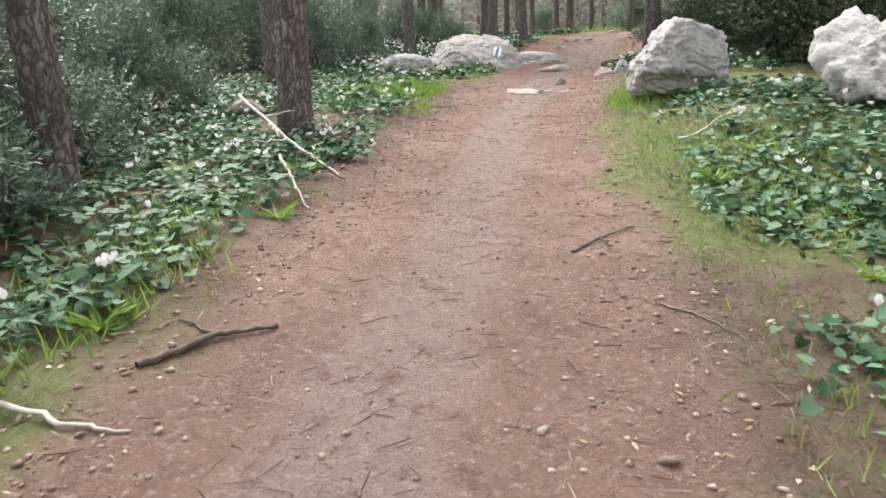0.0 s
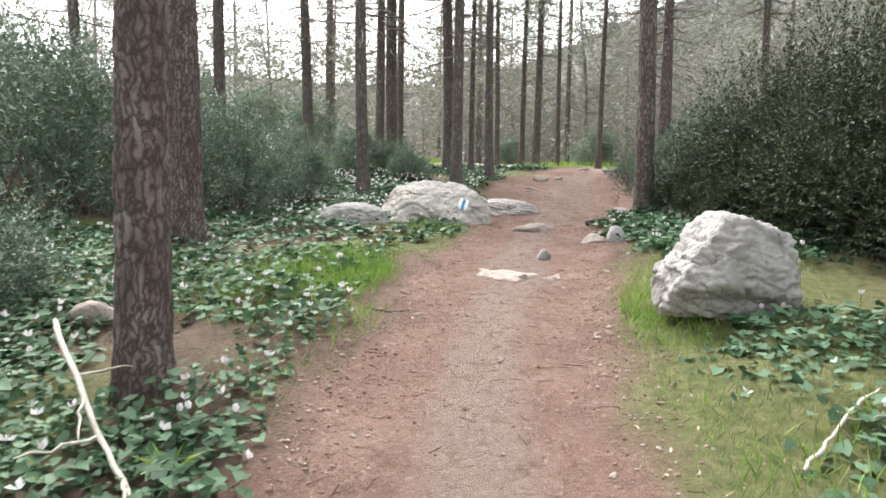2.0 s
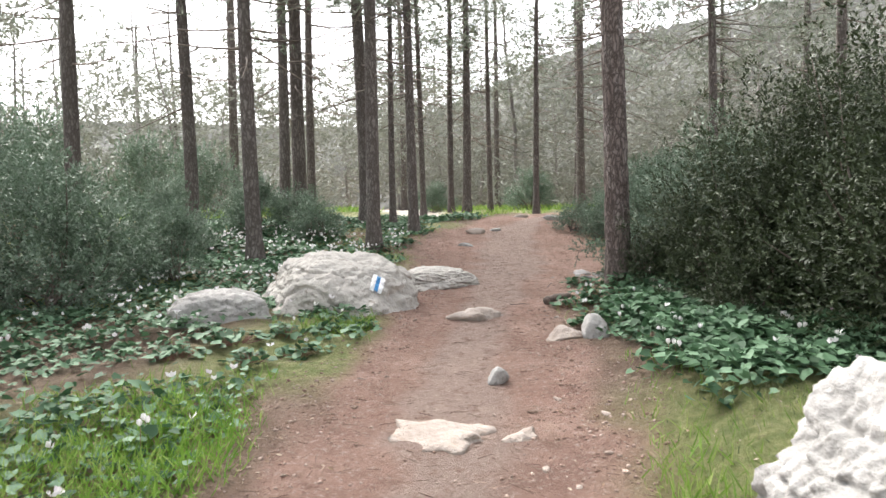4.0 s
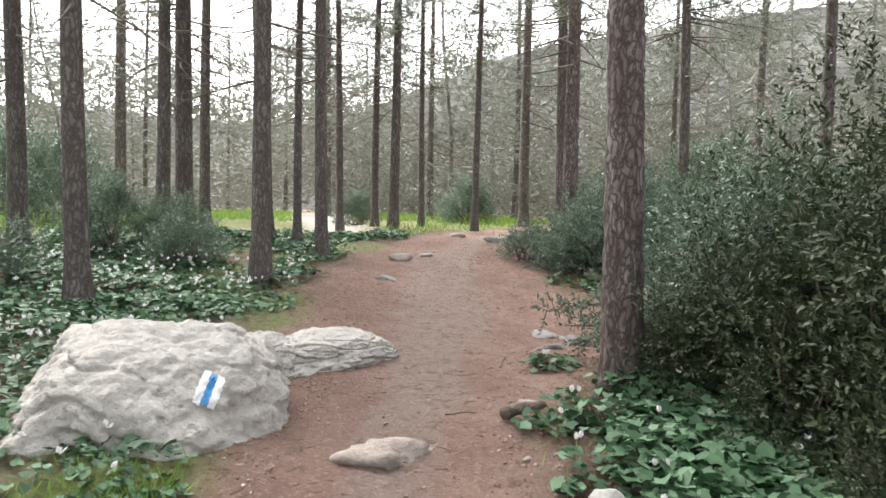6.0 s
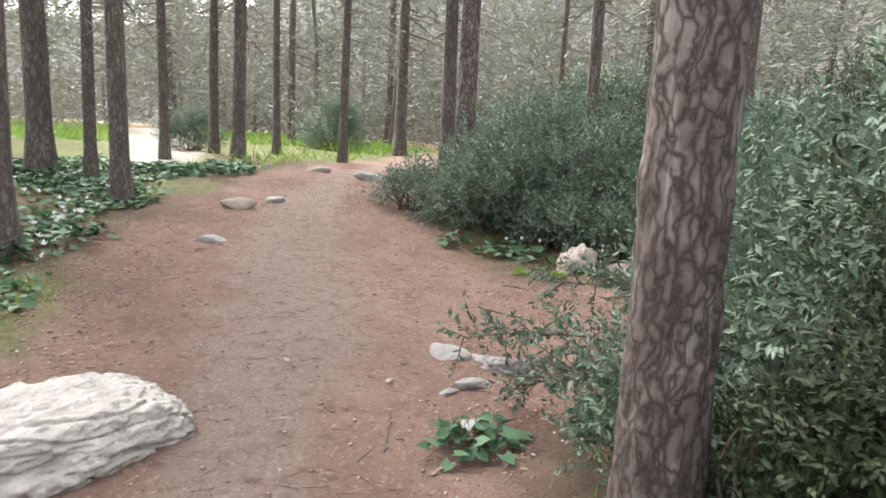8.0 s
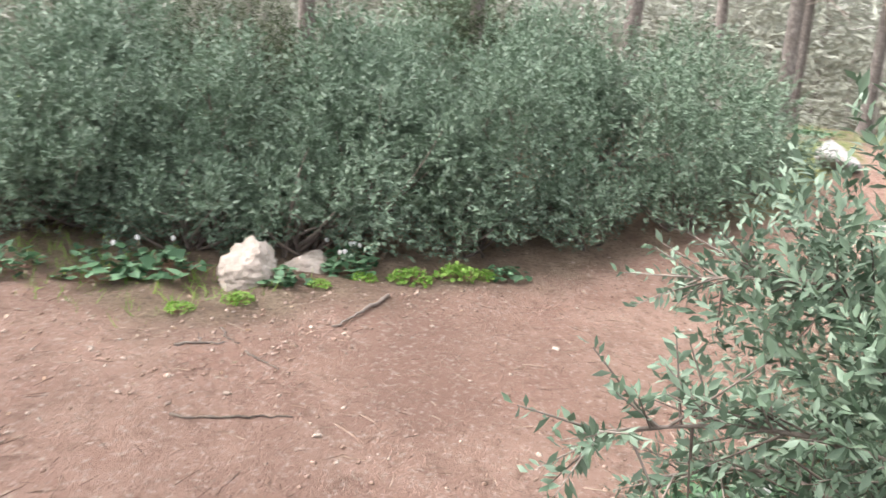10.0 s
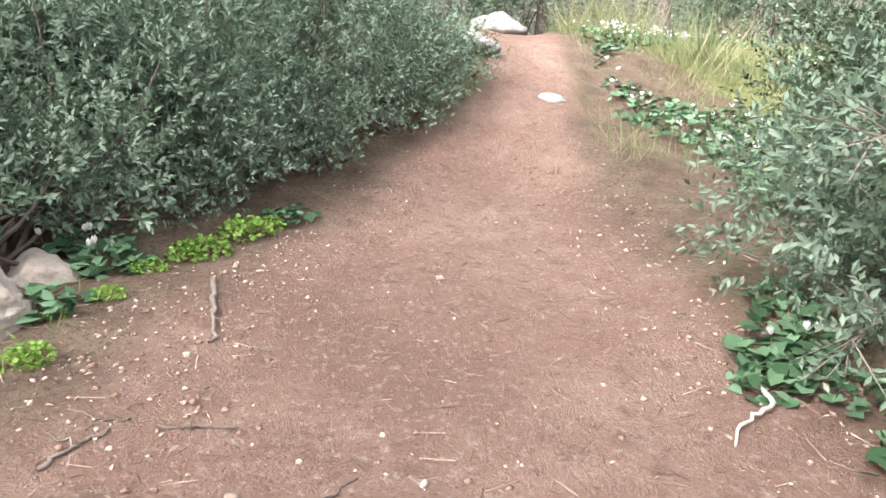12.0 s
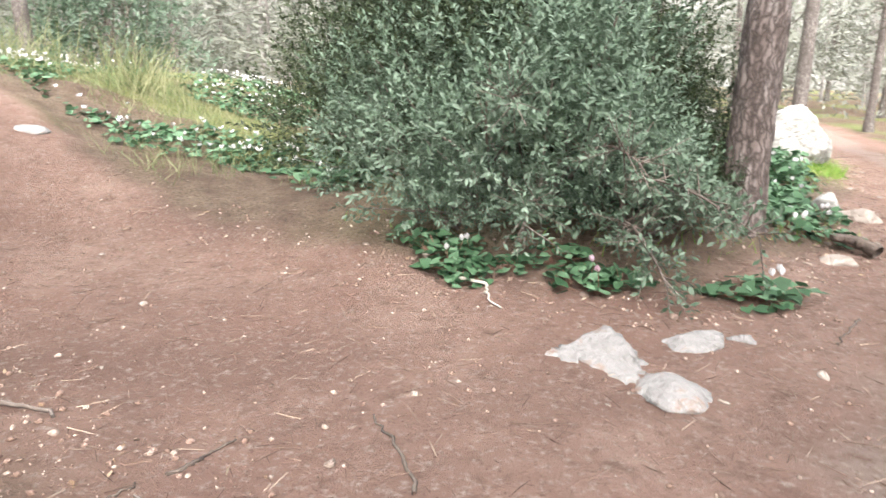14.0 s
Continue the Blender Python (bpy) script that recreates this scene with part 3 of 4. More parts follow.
kinds = [pine(9.5 + 0.9 * i, 0.115 + 0.012 * (i % 3), 30 + i, ((-0.03, 0.0, 0.02, -0.01, 0.012, -0.02)[i], (0.0, 0.02, -0.01, 0.0, 0.01, 0.0)[i]), False, 1000, (0.4, 0.45, 0.38, 0.5, 0.42, 0.36)[i]) for i in range(6)]
MIDDLE = [(-0.65, 15.5, 0, 1.15), (-0.5, 21.3, 1, 1.1), (-0.15, 21.9, 2, 1.3), (0.1, 24, 3, 1.1), (1.25, 16.3, 4, 1.0), (2.2, 18.2, 5, 0.75),
          (1.9, 19.4, 3, 0.68), (1.35, 19.7, 2, 1.1), (2.95, 22.0, 5, 0.6), (4.2, 22.5, 1, 0.95), (3.85, 22.9, 3, 0.8), (5.3, 24.3, 5, 0.62), (6.2, 22.7, 4, 0.72),
          (7.7, 21.2, 2, 1.0), (-2.7, 30, 3, 1.5), (8.8, 26, 1, 1.2), (-3.9, 17.5, 4, 1.1), (-2.1, 18.5, 2, 1.0), (-5.5, 14.5, 0, 1.0),
          (0.1, -3.6, 2, 1.35), (-2.5, -6.8, 3, 1.1), (-5.0, -14, 1, 1.2), (9.6, 19.5, 0, 1.05), (12.2, 18.6, 4, 1.1), (11.5, 15.6, 3, 0.9), (14.5, 14.0, 2, 1.1), (15.5, 11.5, 1, 1.0), (17.5, 9.9, 3, 1.0), (18.6, 8.6, 0, 1.1), (16.3, 7.4, 4, 0.9), (19.5, 11.0, 5, 1.1), (14.0, 6.2, 2, 0.95), (21.0, 7.0, 1, 1.2), (17.2, 12.6, 0, 1.0)]
taken, placed = [], set()
rng_t = np.random.RandomState(77)


def plant_pine(kind, x, y, s):
    if kind not in placed:
        placed.add(kind)
        tree = kinds[kind]
    else:
        tree = copy_thing(kinds[kind], pose(0, 0, 0))
    stand(tree, x, y, rng_t.uniform(-25, 25) if s < 0.9 else rng_t.uniform(0, 360), s)
    tagged(tree, group="pine forest")
    taken.append((x, y))


for x, y, k, s in MIDDLE:
    plant_pine(k, x, y, s)
tries = 0
while len(taken) < 118 and tries < 6000:
    tries += 1
    a, d = rng_t.uniform(0, 6.28), 58 * math.sqrt(rng_t.uniform(0.05, 1))
    x, y = 3 + d * math.cos(a), 11 + d * math.sin(a)
    near = math.hypot(x - 3, y - 12)
    if near < 15 or trail_distance(np.array(x), np.array(y)) < 2.2 or min(math.hypot(x - p, y - q) for p, q in taken) < 2.6:
        continue
    if -10 < x - (y - 24) * 0.06 < 3.0 and 24 < y < 50 and rng_t.uniform() < 0.75:
        continue
    if -12 < y < 10 and -3 < x < 2.5:
        continue
    plant_pine(rng_t.randint(0, 6), x, y, rng_t.uniform(0.8, 1.35))


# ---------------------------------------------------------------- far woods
# Leaf colour is greyed and lightened to carry the haze of distance.
WOODS = material("hazed_foliage", [(0.14, 0.145, 0.118), (0.20, 0.205, 0.172), (0.28, 0.285, 0.25)], 0.25, 4, 0.7, 0, island=0.35, through_light=0.22)
# Far bark is paled in its base colour to stand for haze.
FAR_WOOD = material("hazed_bark", [(0.13, 0.115, 0.108), (0.20, 0.18, 0.17), (0.29, 0.27, 0.26)], 1.2, 4, 0.95, 0, island=0.5)
SPRAY = [(-0.09, 0, 0), (0.13, 0.25, 0.03), (0, 1, 0)]
SPRAY_F = [(0, 1, 2)]


def open_ground(x, y):
    """Where no distant bush or trunk stands: the trails and the clearing ahead."""
    clearing = (np.abs(x - 1.141 - 0.12 * (y - 7.4)) < 0.13 * (y - 7.4)) & (y > 19) & (y < 46)
    return (trail_distance(x, y) < 2.5) | clearing | ((y < 4) & (x > -3.5) & (x < 3))


def far_woods(name, clumps, near, far, low, high, spray, leaf, label, seed, west=0.55, n=120):
    """Uncountable distant undergrowth and boughs: loose feathery sprays round the place."""
    rng = np.random.RandomState(seed)
    a, d = rng.uniform(0, 6.283, clumps), np.sqrt(rng.uniform(near ** 2, far ** 2, clumps))
    x, y = 3 + d * np.cos(a), 11 + d * np.sin(a)
    ok = ~(open_ground(x, y) & (low < 2)) & ((x > 4) | (rng.uniform(0, 1, clumps) < west))
    x, y = x[ok], y[ok]
    z = ground(x, y) + rng.uniform(low, high, len(x)) * rng.uniform(0.3, 1, len(x))
    c = np.repeat(np.stack([x, y, z], -1), n, axis=0)
    size = np.repeat(rng.uniform(0.5, 1.5, len(x)), n)[:, None]
    at = c + rng.normal(size=c.shape) * (spray, spray, spray * 0.55) * size
    lean = np.repeat(rng.normal(size=(len(x), 3)) * (1, 1, 0.4), n, axis=0)
    ax, ay, az = axes_along(rng.normal(size=c.shape) * 0.7 + lean, rng)
    v, f = spread(SPRAY, SPRAY_F, at, ax, ay, az, leaf * rng.uniform(0.5, 1.3, len(c)))
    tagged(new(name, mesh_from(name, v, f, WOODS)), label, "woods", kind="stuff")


far_woods("undergrowth", 700, 19, 46, 0.1, 2.6, 0.8, 0.36, "undergrowth among distant pines, haze put into its pale colour", 61)
far_woods("far_boughs", 2700, 24, 60, 2.0, 13, 1.2, 0.55, "feathery boughs of the distant pinewood, haze put into their colour", 62, 0.36)
far_woods("canopy_boughs", 2300, 17, 44, 3.6, 11.0, 0.95, 0.31, "feathery pine boughs over the path, haze put into their grey-green", 64, 0.6)
far_woods("far_thicket", 700, 46, 72, 0.2, 10.0, 1.8, 1.0, "dense edge of the distant wood, haze put into its pale colour", 63, 0.5)


def far_trunks(count, seed):
    """Uncountable thin trunks with bare side branches, deep in the wood."""
    rng = np.random.RandomState(seed)
    pieces = []
    while count:
        a, d = rng.uniform(0, 6.283), math.sqrt(rng.uniform(24 ** 2, 74 ** 2))
        x, y = 3 + d * math.cos(a), 11 + d * math.sin(a)
        if open_ground(np.array(x), np.array(y)):
            continue
        count -= 1
        h, r = rng.uniform(7, 13), rng.uniform(0.06, 0.13)
        t = np.linspace(0, 1, 6)[:, None]
        line = np.array((x, y, ground_at(x, y) - 0.2)) + t * (rng.normal() * 0.5, rng.normal() * 0.5, h) + np.sin(t * rng.uniform(2, 6)) * (rng.normal() * 0.12, rng.normal() * 0.12, 0)
        pieces.append(tube(line, r * (1 - 0.6 * t[:, 0]), 6))
        for _ in range(16):
            u = rng.uniform(0.12, 0.95)
            p = np.array([np.interp(u, t[:, 0], line[:, i]) for i in range(3)])
            b = rng.uniform(0, 6.283)
            reach = rng.uniform(0.6, 2.2)
            tip = np.array((math.cos(b), math.sin(b), rng.uniform(-0.3, 0.6))) * reach
            q = p + np.linspace(0, 1, 4)[:, None] * tip + np.sin(np.linspace(0, 3, 4))[:, None] * rng.normal(size=3) * 0.12
            pieces.append(tube(q, np.linspace(0.022, 0.007, 4), 3))
    tagged(new("far_pinewood", mesh_from("far_pinewood", *join(pieces), FAR_WOOD)), "countless thin trunks with bare side branches, haze put into their grey", "woods", kind="stuff")


far_trunks(560, 65)

# added backdrop ring, a wooded hillside closing the view; its grey holds painted haze
HILL = material("hazed_hillside", [(0.125, 0.122, 0.113), (0.18, 0.176, 0.165), (0.245, 0.24, 0.23)], 0.45, 14, 0.95, 0, stretch=(1, 1, 0.35), spots=(0.135, 0.138, 0.122), spot_scale=1.6)
ang = np.linspace(0, 2 * np.pi, 720, endpoint=False)
rows = np.linspace(0, 1, 24)
AA, RR = np.meshgrid(ang, rows, indexing="ij")
crest = 13 + 15 * smooth(0.30, 0.8, np.cos(AA - 0.25)) + 1.2 * np.sin(AA * 5 + 1) + 0.8 * np.sin(AA * 11) + np.random.RandomState(8).uniform(-0.35, 0.35, 720)[:, None]
rad = 76 + 14 * RR + 0.8 * np.sin(AA * 23 + RR * 9)
hx, hy = 3 + rad * np.cos(AA), 11 + rad * np.sin(AA)
hz = -5 + RR ** 0.8 * (crest + 5)
i0, j0 = np.meshgrid(np.arange(720), np.arange(23), indexing="ij")
i1 = (i0 + 1) % 720
hf = np.stack([i0 * 24 + j0, i1 * 24 + j0, i1 * 24 + j0 + 1, i0 * 24 + j0 + 1], -1).reshape(-1, 4)
tagged(new("backdrop", mesh_from("backdrop", np.stack([hx, hy, hz], -1).reshape(-1, 3), hf, HILL, True)), "added backdrop ring as wooded hillside, haze put into its grey colour", "hillside", kind="structure")


# ---------------------------------------------------------------- shrubs
LEAF = [(0, 0, 0), (0.185, 0.5, 0.05), (0, 1, -0.04), (-0.185, 0.5, 0.05)]
LEAF_F = [(0, 1, 2), (0, 2, 3)]


def shrub(seed, size, sprigs, leaves, leaf, mat, label, lumps=46, name="mastic_shrub"):
    """A rounded shrub: woody stems, and leafy sprigs over many uneven lumps."""
    rng = np.random.RandomState(seed)
    size = np.array(size, float)
    root = tagged(new(name), label, "shrub")
    cen = rng.normal(size=(lumps, 3))
    cen /= np.linalg.norm(cen, axis=1, keepdims=True)
    cen = cen * rng.uniform(0.35, 0.92, (lumps, 1)) ** 0.8
    cen[:, 2] = np.abs(cen[:, 2]) * 0.9 + 0.10
    rad = rng.uniform(0.12, 0.27, lumps)
    who = rng.choice(lumps, sprigs, p=rad ** 2 / (rad ** 2).sum())
    d = rng.normal(size=(sprigs, 3)) + (0, 0, 0.25)
    d /= np.linalg.norm(d, axis=1, keepdims=True)
    depth = 1 - 0.6 * rng.uniform(0, 1, sprigs) ** 3
    at = cen[who] + d * (rad[who] * depth)[:, None]
    at = at * size
    at[:, 2] = np.where(at[:, 2] < 0.05, 0.05 + rng.uniform(0, 0.3, sprigs), at[:, 2])
    out = d + at / np.linalg.norm(at, axis=1, keepdims=True) * 0.5 + (0, 0, 0.4)
    out /= np.linalg.norm(out, axis=1, keepdims=True)
    ln = leaf * rng.uniform(2.6, 4.4, sprigs)
    vs = []
    for i in range(leaves):
        u = (i + 0.5) / leaves
        turn = rng.normal(size=out.shape)
        side = np.cross(out, turn)
        side /= np.linalg.norm(side, axis=1, keepdims=True) + 1e-9
        dd = out * (0.35 + 0.6 * u) + side * (1.0 - 0.35 * u)
        y = dd / np.linalg.norm(dd, axis=1, keepdims=True)
        face = d + (0, 0, 0.7) + rng.normal(size=d.shape) * 0.45
        z = face - (face * y).sum(1, keepdims=True) * y
        z /= np.linalg.norm(z, axis=1, keepdims=True) + 1e-9
        x = np.cross(y, z)
        vs.append(spread(LEAF, LEAF_F, at + out * (ln * (u - 0.3))[:, None], x, y, z, leaf * rng.uniform(0.7, 1.25, sprigs)))
    part("foliage", mesh_from("foliage", *join(vs), mat), root, "dense small leathery leaves")
    stems = []
    for i in range(26):
        j = rng.randint(0, sprigs)
        s = np.linspace(0, 1, 7)[:, None]
        foot = np.array([rng.normal() * 0.14 * size[0], rng.normal() * 0.14 * size[1], -0.05])
        pts = foot + (at[j] - foot) * s + rng.normal(size=3) * 0.09 * np.sin(s * 3.1)
        stems.append(tube(pts, np.linspace(0.02, 0.004, 7), 5))
    tagged(part("stem_tangle", mesh_from("stem_tangle", *join(stems), TWIG), root, "tangled brown woody stems"), kind="stuff")
    return root


def place(ob, x, y, turn=0, s=1.0, lift=0.0):
    ob.matrix_basis = pose(x, y, ground_at(x, y) + lift, 0, 0, turn) @ Matrix.Diagonal((s, s, s, 1))


shrubs = [shrub(101, (1.35, 1.3, 2.0), 2000, 10, 0.058, LENTISK, "dense grey-green mastic shrub beside the trail"),
          shrub(102, (1.25, 1.4, 1.8), 1950, 10, 0.058, LENTISK, "dense grey-green mastic shrub beside the trail"),
          shrub(103, (1.2, 1.2, 1.7), 1950, 10, 0.056, LENTISK, "grey-green evergreen shrub among the pines"),
          shrub(104, (0.75, 0.7, 0.95), 900, 10, 0.049, LENTISK, "small low mastic shrub with grey-green leaves"),
          shrub(105, (1.7, 1.6, 2.6), 1300, 8, 0.10, LENTISK, "large grey-green evergreen shrub among pines"),
          shrub(106, (0.8, 0.7, 0.95), 900, 10, 0.047, LENTISK_SHADED, "small green shrub at the thicket's edge, shade put into its leaf colour"),
          shrub(107, (1.55, 1.5, 2.3), 4200, 9, 0.044, LENTISK_SHADED, "tall evergreen thicket shrub beside the trail, shade put into its leaf colour", lumps=70)]
used = set()


def plant_shrub(k, x, y, s=1.0, group="shrub thicket", lift=0.0):
    if k in used:
        ob = copy_thing(shrubs[k], pose(0, 0, 0))
    else:
        used.add(k)
        ob = shrubs[k]
    place(ob, x, y, (x * 97 + y * 61) % 360, s, lift)
    tagged(ob, group=group)


# the hedge north of the side trail
for k, x, y, s in [(0, 6.2, 16.75, 0.68), (1, 7.35, 16.3, 0.82), (0, 7.75, 15.2, 0.8), (2, 9.0, 15.6, 0.95), (1, 8.55, 14.25, 0.84), (0, 9.35, 13.2, 0.8), (2, 10.2, 14.3, 0.95), (3, 6.95, 15.4, 0.9),
                   (3, 7.75, 14.35, 0.8), (3, 8.35, 13.55, 0.75), (3, 8.95, 12.75, 0.8), (3, 9.55, 12.1, 0.8), (3, 5.85, 16.9, 0.8), (3, 5.5, 17.9, 0.7), (3, 6.45, 15.95, 0.8), (1, 10.7, 12.75, 0.75), (6, 8.6, 17.0, 0.78), (6, 10.9, 15.6, 0.8), (2, 7.4, 17.6, 1.0), (1, 6.75, 17.3, 0.85), (1, 8.5, 15.6, 0.9)]:
    plant_shrub(k, x, y, s, "mastic hedge by the side trail")
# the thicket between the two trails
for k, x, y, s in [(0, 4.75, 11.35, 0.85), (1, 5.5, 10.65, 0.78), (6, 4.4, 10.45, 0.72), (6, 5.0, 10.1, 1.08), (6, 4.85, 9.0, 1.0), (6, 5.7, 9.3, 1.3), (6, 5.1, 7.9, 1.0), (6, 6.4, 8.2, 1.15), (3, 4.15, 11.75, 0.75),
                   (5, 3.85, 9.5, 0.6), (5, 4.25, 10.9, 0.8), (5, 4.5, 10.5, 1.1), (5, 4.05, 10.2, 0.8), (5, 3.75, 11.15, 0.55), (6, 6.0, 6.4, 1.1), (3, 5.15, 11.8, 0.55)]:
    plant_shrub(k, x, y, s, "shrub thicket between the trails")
# west of the trail
for k, x, y, s in [(2, -3.6, 5.1, 1.0), (4, -4.9, 4.2, 0.9), (2, -3.2, 3.2, 0.9), (4, -4.5, 11.4, 0.85), (4, -5.8, 13.2, 1.0), (1, -2.4, 12.3, 0.85), (1, -3.3, 13.2, 1.1), (2, -1.6, 13.8, 0.6), (4, -6.6, 8.6, 0.9), (4, -8.5, 5.0, 1.1), (2, -3.2, 6.7, 0.75), (3, -2.7, 4.3, 0.9), (3, -2.6, 2.7, 0.9),
                   (4, -7.6, 11.5, 1.1), (2, -2.2, 16.4, 0.75), (2, -1.0, 18.6, 0.7), (4, -5.2, 18.6, 0.9), (4, -8.3, 16.8, 1.1), (3, 0.3, 17.4, 0.8), (3, -0.1, 19.3, 0.9), (2, 3.6, 24.2, 0.55), (2, 7.6, 27.5, 0.9),
                   (4, -2.5, 22.6, 0.7), (4, -4.6, 26.0, 0.9), (4, 12, 22, 0.9), (4, 15.5, 17.5, 1.0), (4, 16.5, 8.0, 0.9), (4, 14.5, 3.5, 1.1), (4, 9.5, 1.0, 1.0), (4, 7.2, 3.5, 1.0), (4, -6.2, -3.0, 1.0), (4, 3.8, -8, 0.9), (4, -7, -12, 1.1)]:
    plant_shrub(k, x, y, s, "shrubs among the pines")


# ---------------------------------------------------------------- low plants
rng_g = np.random.RandomState(5)
HEART = [(0, 0.08, -0.02), (0.42, -0.12, 0.06), (0.46, 0.45, 0.05), (0, 1.0, -0.08), (-0.46, 0.45, 0.05), (-0.42, -0.12, 0.06)]
HEART_F = [(0, 1, 2), (0, 2, 3), (0, 3, 4), (0, 4, 5)]


def upward_axes(n, rng, tilt):
    up = rng.normal(size=(n, 3)) * tilt + (0, 0, 1)
    up /= np.linalg.norm(up, axis=1, keepdims=True)
    y = np.cross(up, rng.normal(size=(n, 3)))
    y /= np.linalg.norm(y, axis=1, keepdims=True)
    return np.cross(y, up), y, up


def pick(n, box, keep):
    """Scattered places in a box where keep(x, y) leaves them."""
    x, y = rng_g.uniform(box[0], box[1], n), rng_g.uniform(box[2], box[3], n)
    inside = np.minimum(np.minimum(x - box[0], box[1] - x), np.minimum(y - box[2], box[3] - y)) + 0.35 * ripple(x, y, 3, 29)
    ok = rng_g.uniform(0, 1, n) < keep(x, y) * smooth(0.0, 0.7, inside)
    return x[ok], y[ok]


def leafy_left(x, y):
    d = trail_distance(x, y) + 0.18 * ripple(x, y, 3, 31)
    side = x < np.interp(y, TRAIL[:, 1], TRAIL[:, 0])
    return side * smooth(1.1, 1.45, d) * smooth(-0.55, 0.1, ripple(x, y, 1.3, 32) + 0.45) * (1 - 0.8 * smooth(-4.5, -7, x))


def leafy_right(x, y):
    d = nearness(x, y, TRAIL, TRAIL_HALF) + 0.18 * ripple(x, y, 3, 33)
    side = x > np.interp(y, TRAIL[:, 1], TRAIL[:, 0])
    return side * smooth(1.3, 1.9, d) * smooth(-0.25, 0.3, ripple(x, y, 1.6, 34) + 0.15) * (nearness(x, y, SIDE, SIDE_HALF) > 1.25) * (1 - 0.92 * np.exp(-((x - 1.7) ** 2 / 0.9 + (y - 4.8) ** 2 / 0.6)))


def leaf_cover(name, n, box, keep, leaf, high, mat, label, shape=HEART, faces=HEART_F, tilt=0.35):
    x, y = pick(n, box, keep)
    z = ground(x, y) + rng_g.uniform(0.2, 1.0, len(x)) * high * (0.6 + 0.5 * ripple(x, y, 4, 35))
    ax, ay, az = upward_axes(len(x), rng_g, tilt)
    v, f = spread(shape, faces, np.stack([x, y, z], -1), ax, ay, az, leaf * rng_g.uniform(0.55, 1.25, len(x)))
    return tagged(new(name, mesh_from(name, v, f, mat)), label, "ground cover", kind="stuff")


leaf_cover("cyclamen_leaves", 66000, (-7.5, 1.5, -1.8, 15.6), leafy_left, 0.062, 0.13, CYCLAMEN, "dense carpet of heart-shaped cyclamen leaves")
leaf_cover("thicket_foot_leaves", 11000, (2.2, 4.6, 7.6, 11.6), lambda x, y: smooth(1.2, 1.55, nearness(x, y, TRAIL, TRAIL_HALF) + 0.15 * ripple(x, y, 4, 38)) * (x > np.interp(y, TRAIL[:, 1], TRAIL[:, 0])), 0.072, 0.22, CYCLAMEN, "deep green broad leaves at the thicket's foot", tilt=0.4)
leaf_cover("near_verge_leaves", 6500, (0.4, 3.6, -0.8, 3.8), lambda x, y: smooth(1.2, 1.6, trail_distance(x, y)) * smooth(-0.35, 0.3, ripple(x, y, 2.4, 39)), 0.05, 0.09, CYCLAMEN, "cyclamen leaves among grass on the verge", tilt=0.45)
leaf_cover("trailside_leaves", 5200, (-3.0, -0.3, 2.6, 7.2), lambda x, y: smooth(1.15, 1.5, trail_distance(x, y)) * smooth(-0.5, 0.2, ripple(x, y, 2.8, 36)), 0.045, 0.08, CYCLAMEN, "small mixed green leaves over twigs and litter", tilt=0.5)
leaf_cover("cyclamen_leaves", 26000, (-2.5, 4.5, 14.2, 21), leafy_left, 0.075, 0.12, CYCLAMEN, "cyclamen leaf carpet under the pines")
leaf_cover("cyclamen_leaves", 40000, (0.4, 5.6, -1.0, 12.2), leafy_right, 0.062, 0.12, CYCLAMEN, "patches of heart-shaped cyclamen leaves beside the trail")
leaf_cover("cyclamen_leaves", 24000, (6.0, 15.0, 2.5, 11.5), lambda x, y: smooth(1.5, 2.3, nearness(x, y, SIDE, SIDE_HALF)) * smooth(-0.1, 0.3, ripple(x, y, 1.5, 37)), 0.075, 0.12, CYCLAMEN, "cyclamen leaf patches on the slope")


def grass_cover(name, n, box, keep, length, mat, label, width=0.022):
    x, y = pick(n, box, keep)
    z = ground(x, y) - 0.005
    d = rng_g.normal(size=(len(x), 3)) * (0.55, 0.55, 0.1) + (0, 0, 1)
    ax, ay, az = axes_along(d, rng_g)
    v, f = spread([(-width, 0, 0), (width, 0, 0), (width * 0.7, 0.55, 0.06), (-width * 0.7, 0.55, 0.06), (0, 1, 0.26)], [(0, 1, 2), (0, 2, 3), (3, 2, 4)], np.stack([x, y, z], -1), ax, ay, az, length * rng_g.uniform(0.4, 1.2, len(x)))
    return tagged(new(name, mesh_from(name, v, f, mat)), label, "grass", kind="stuff")


def verge(x, y):
    d = nearness(x, y, TRAIL, TRAIL_HALF) + 0.15 * ripple(x, y, 4, 41)
    return smooth(1.0, 1.3, d) * (1 - smooth(1.7, 2.6, d)) * smooth(-0.3, 0.35, ripple(x, y, 2.2, 42)) * (nearness(x, y, SIDE, SIDE_HALF) > 1.2)


def lush(x, y):
    spots = np.exp(-((x + 0.55) ** 2 / 0.45 + (y - 7.9) ** 2 / 1.2)) + np.exp(-((x - 1.75) ** 2 / 0.12 + (y - 6.9) ** 2 / 0.7)) + 0.8 * np.exp(-((x - 0.7) ** 2 / 0.25 + (y - 10.6) ** 2 / 0.06))
    spots = spots + 0.4 * np.exp(-((x - 1.9) ** 2 / 0.5 + (y - 3.6) ** 2 / 1.5)) + 0.6 * np.exp(-((x + 1.4) ** 2 / 0.15 + (y - 2.6) ** 2 / 1.0))
    return np.clip(spots, 0, 1) * smooth(1.0, 1.25, trail_distance(x, y) + 0.1 * ripple(x, y, 4, 41))


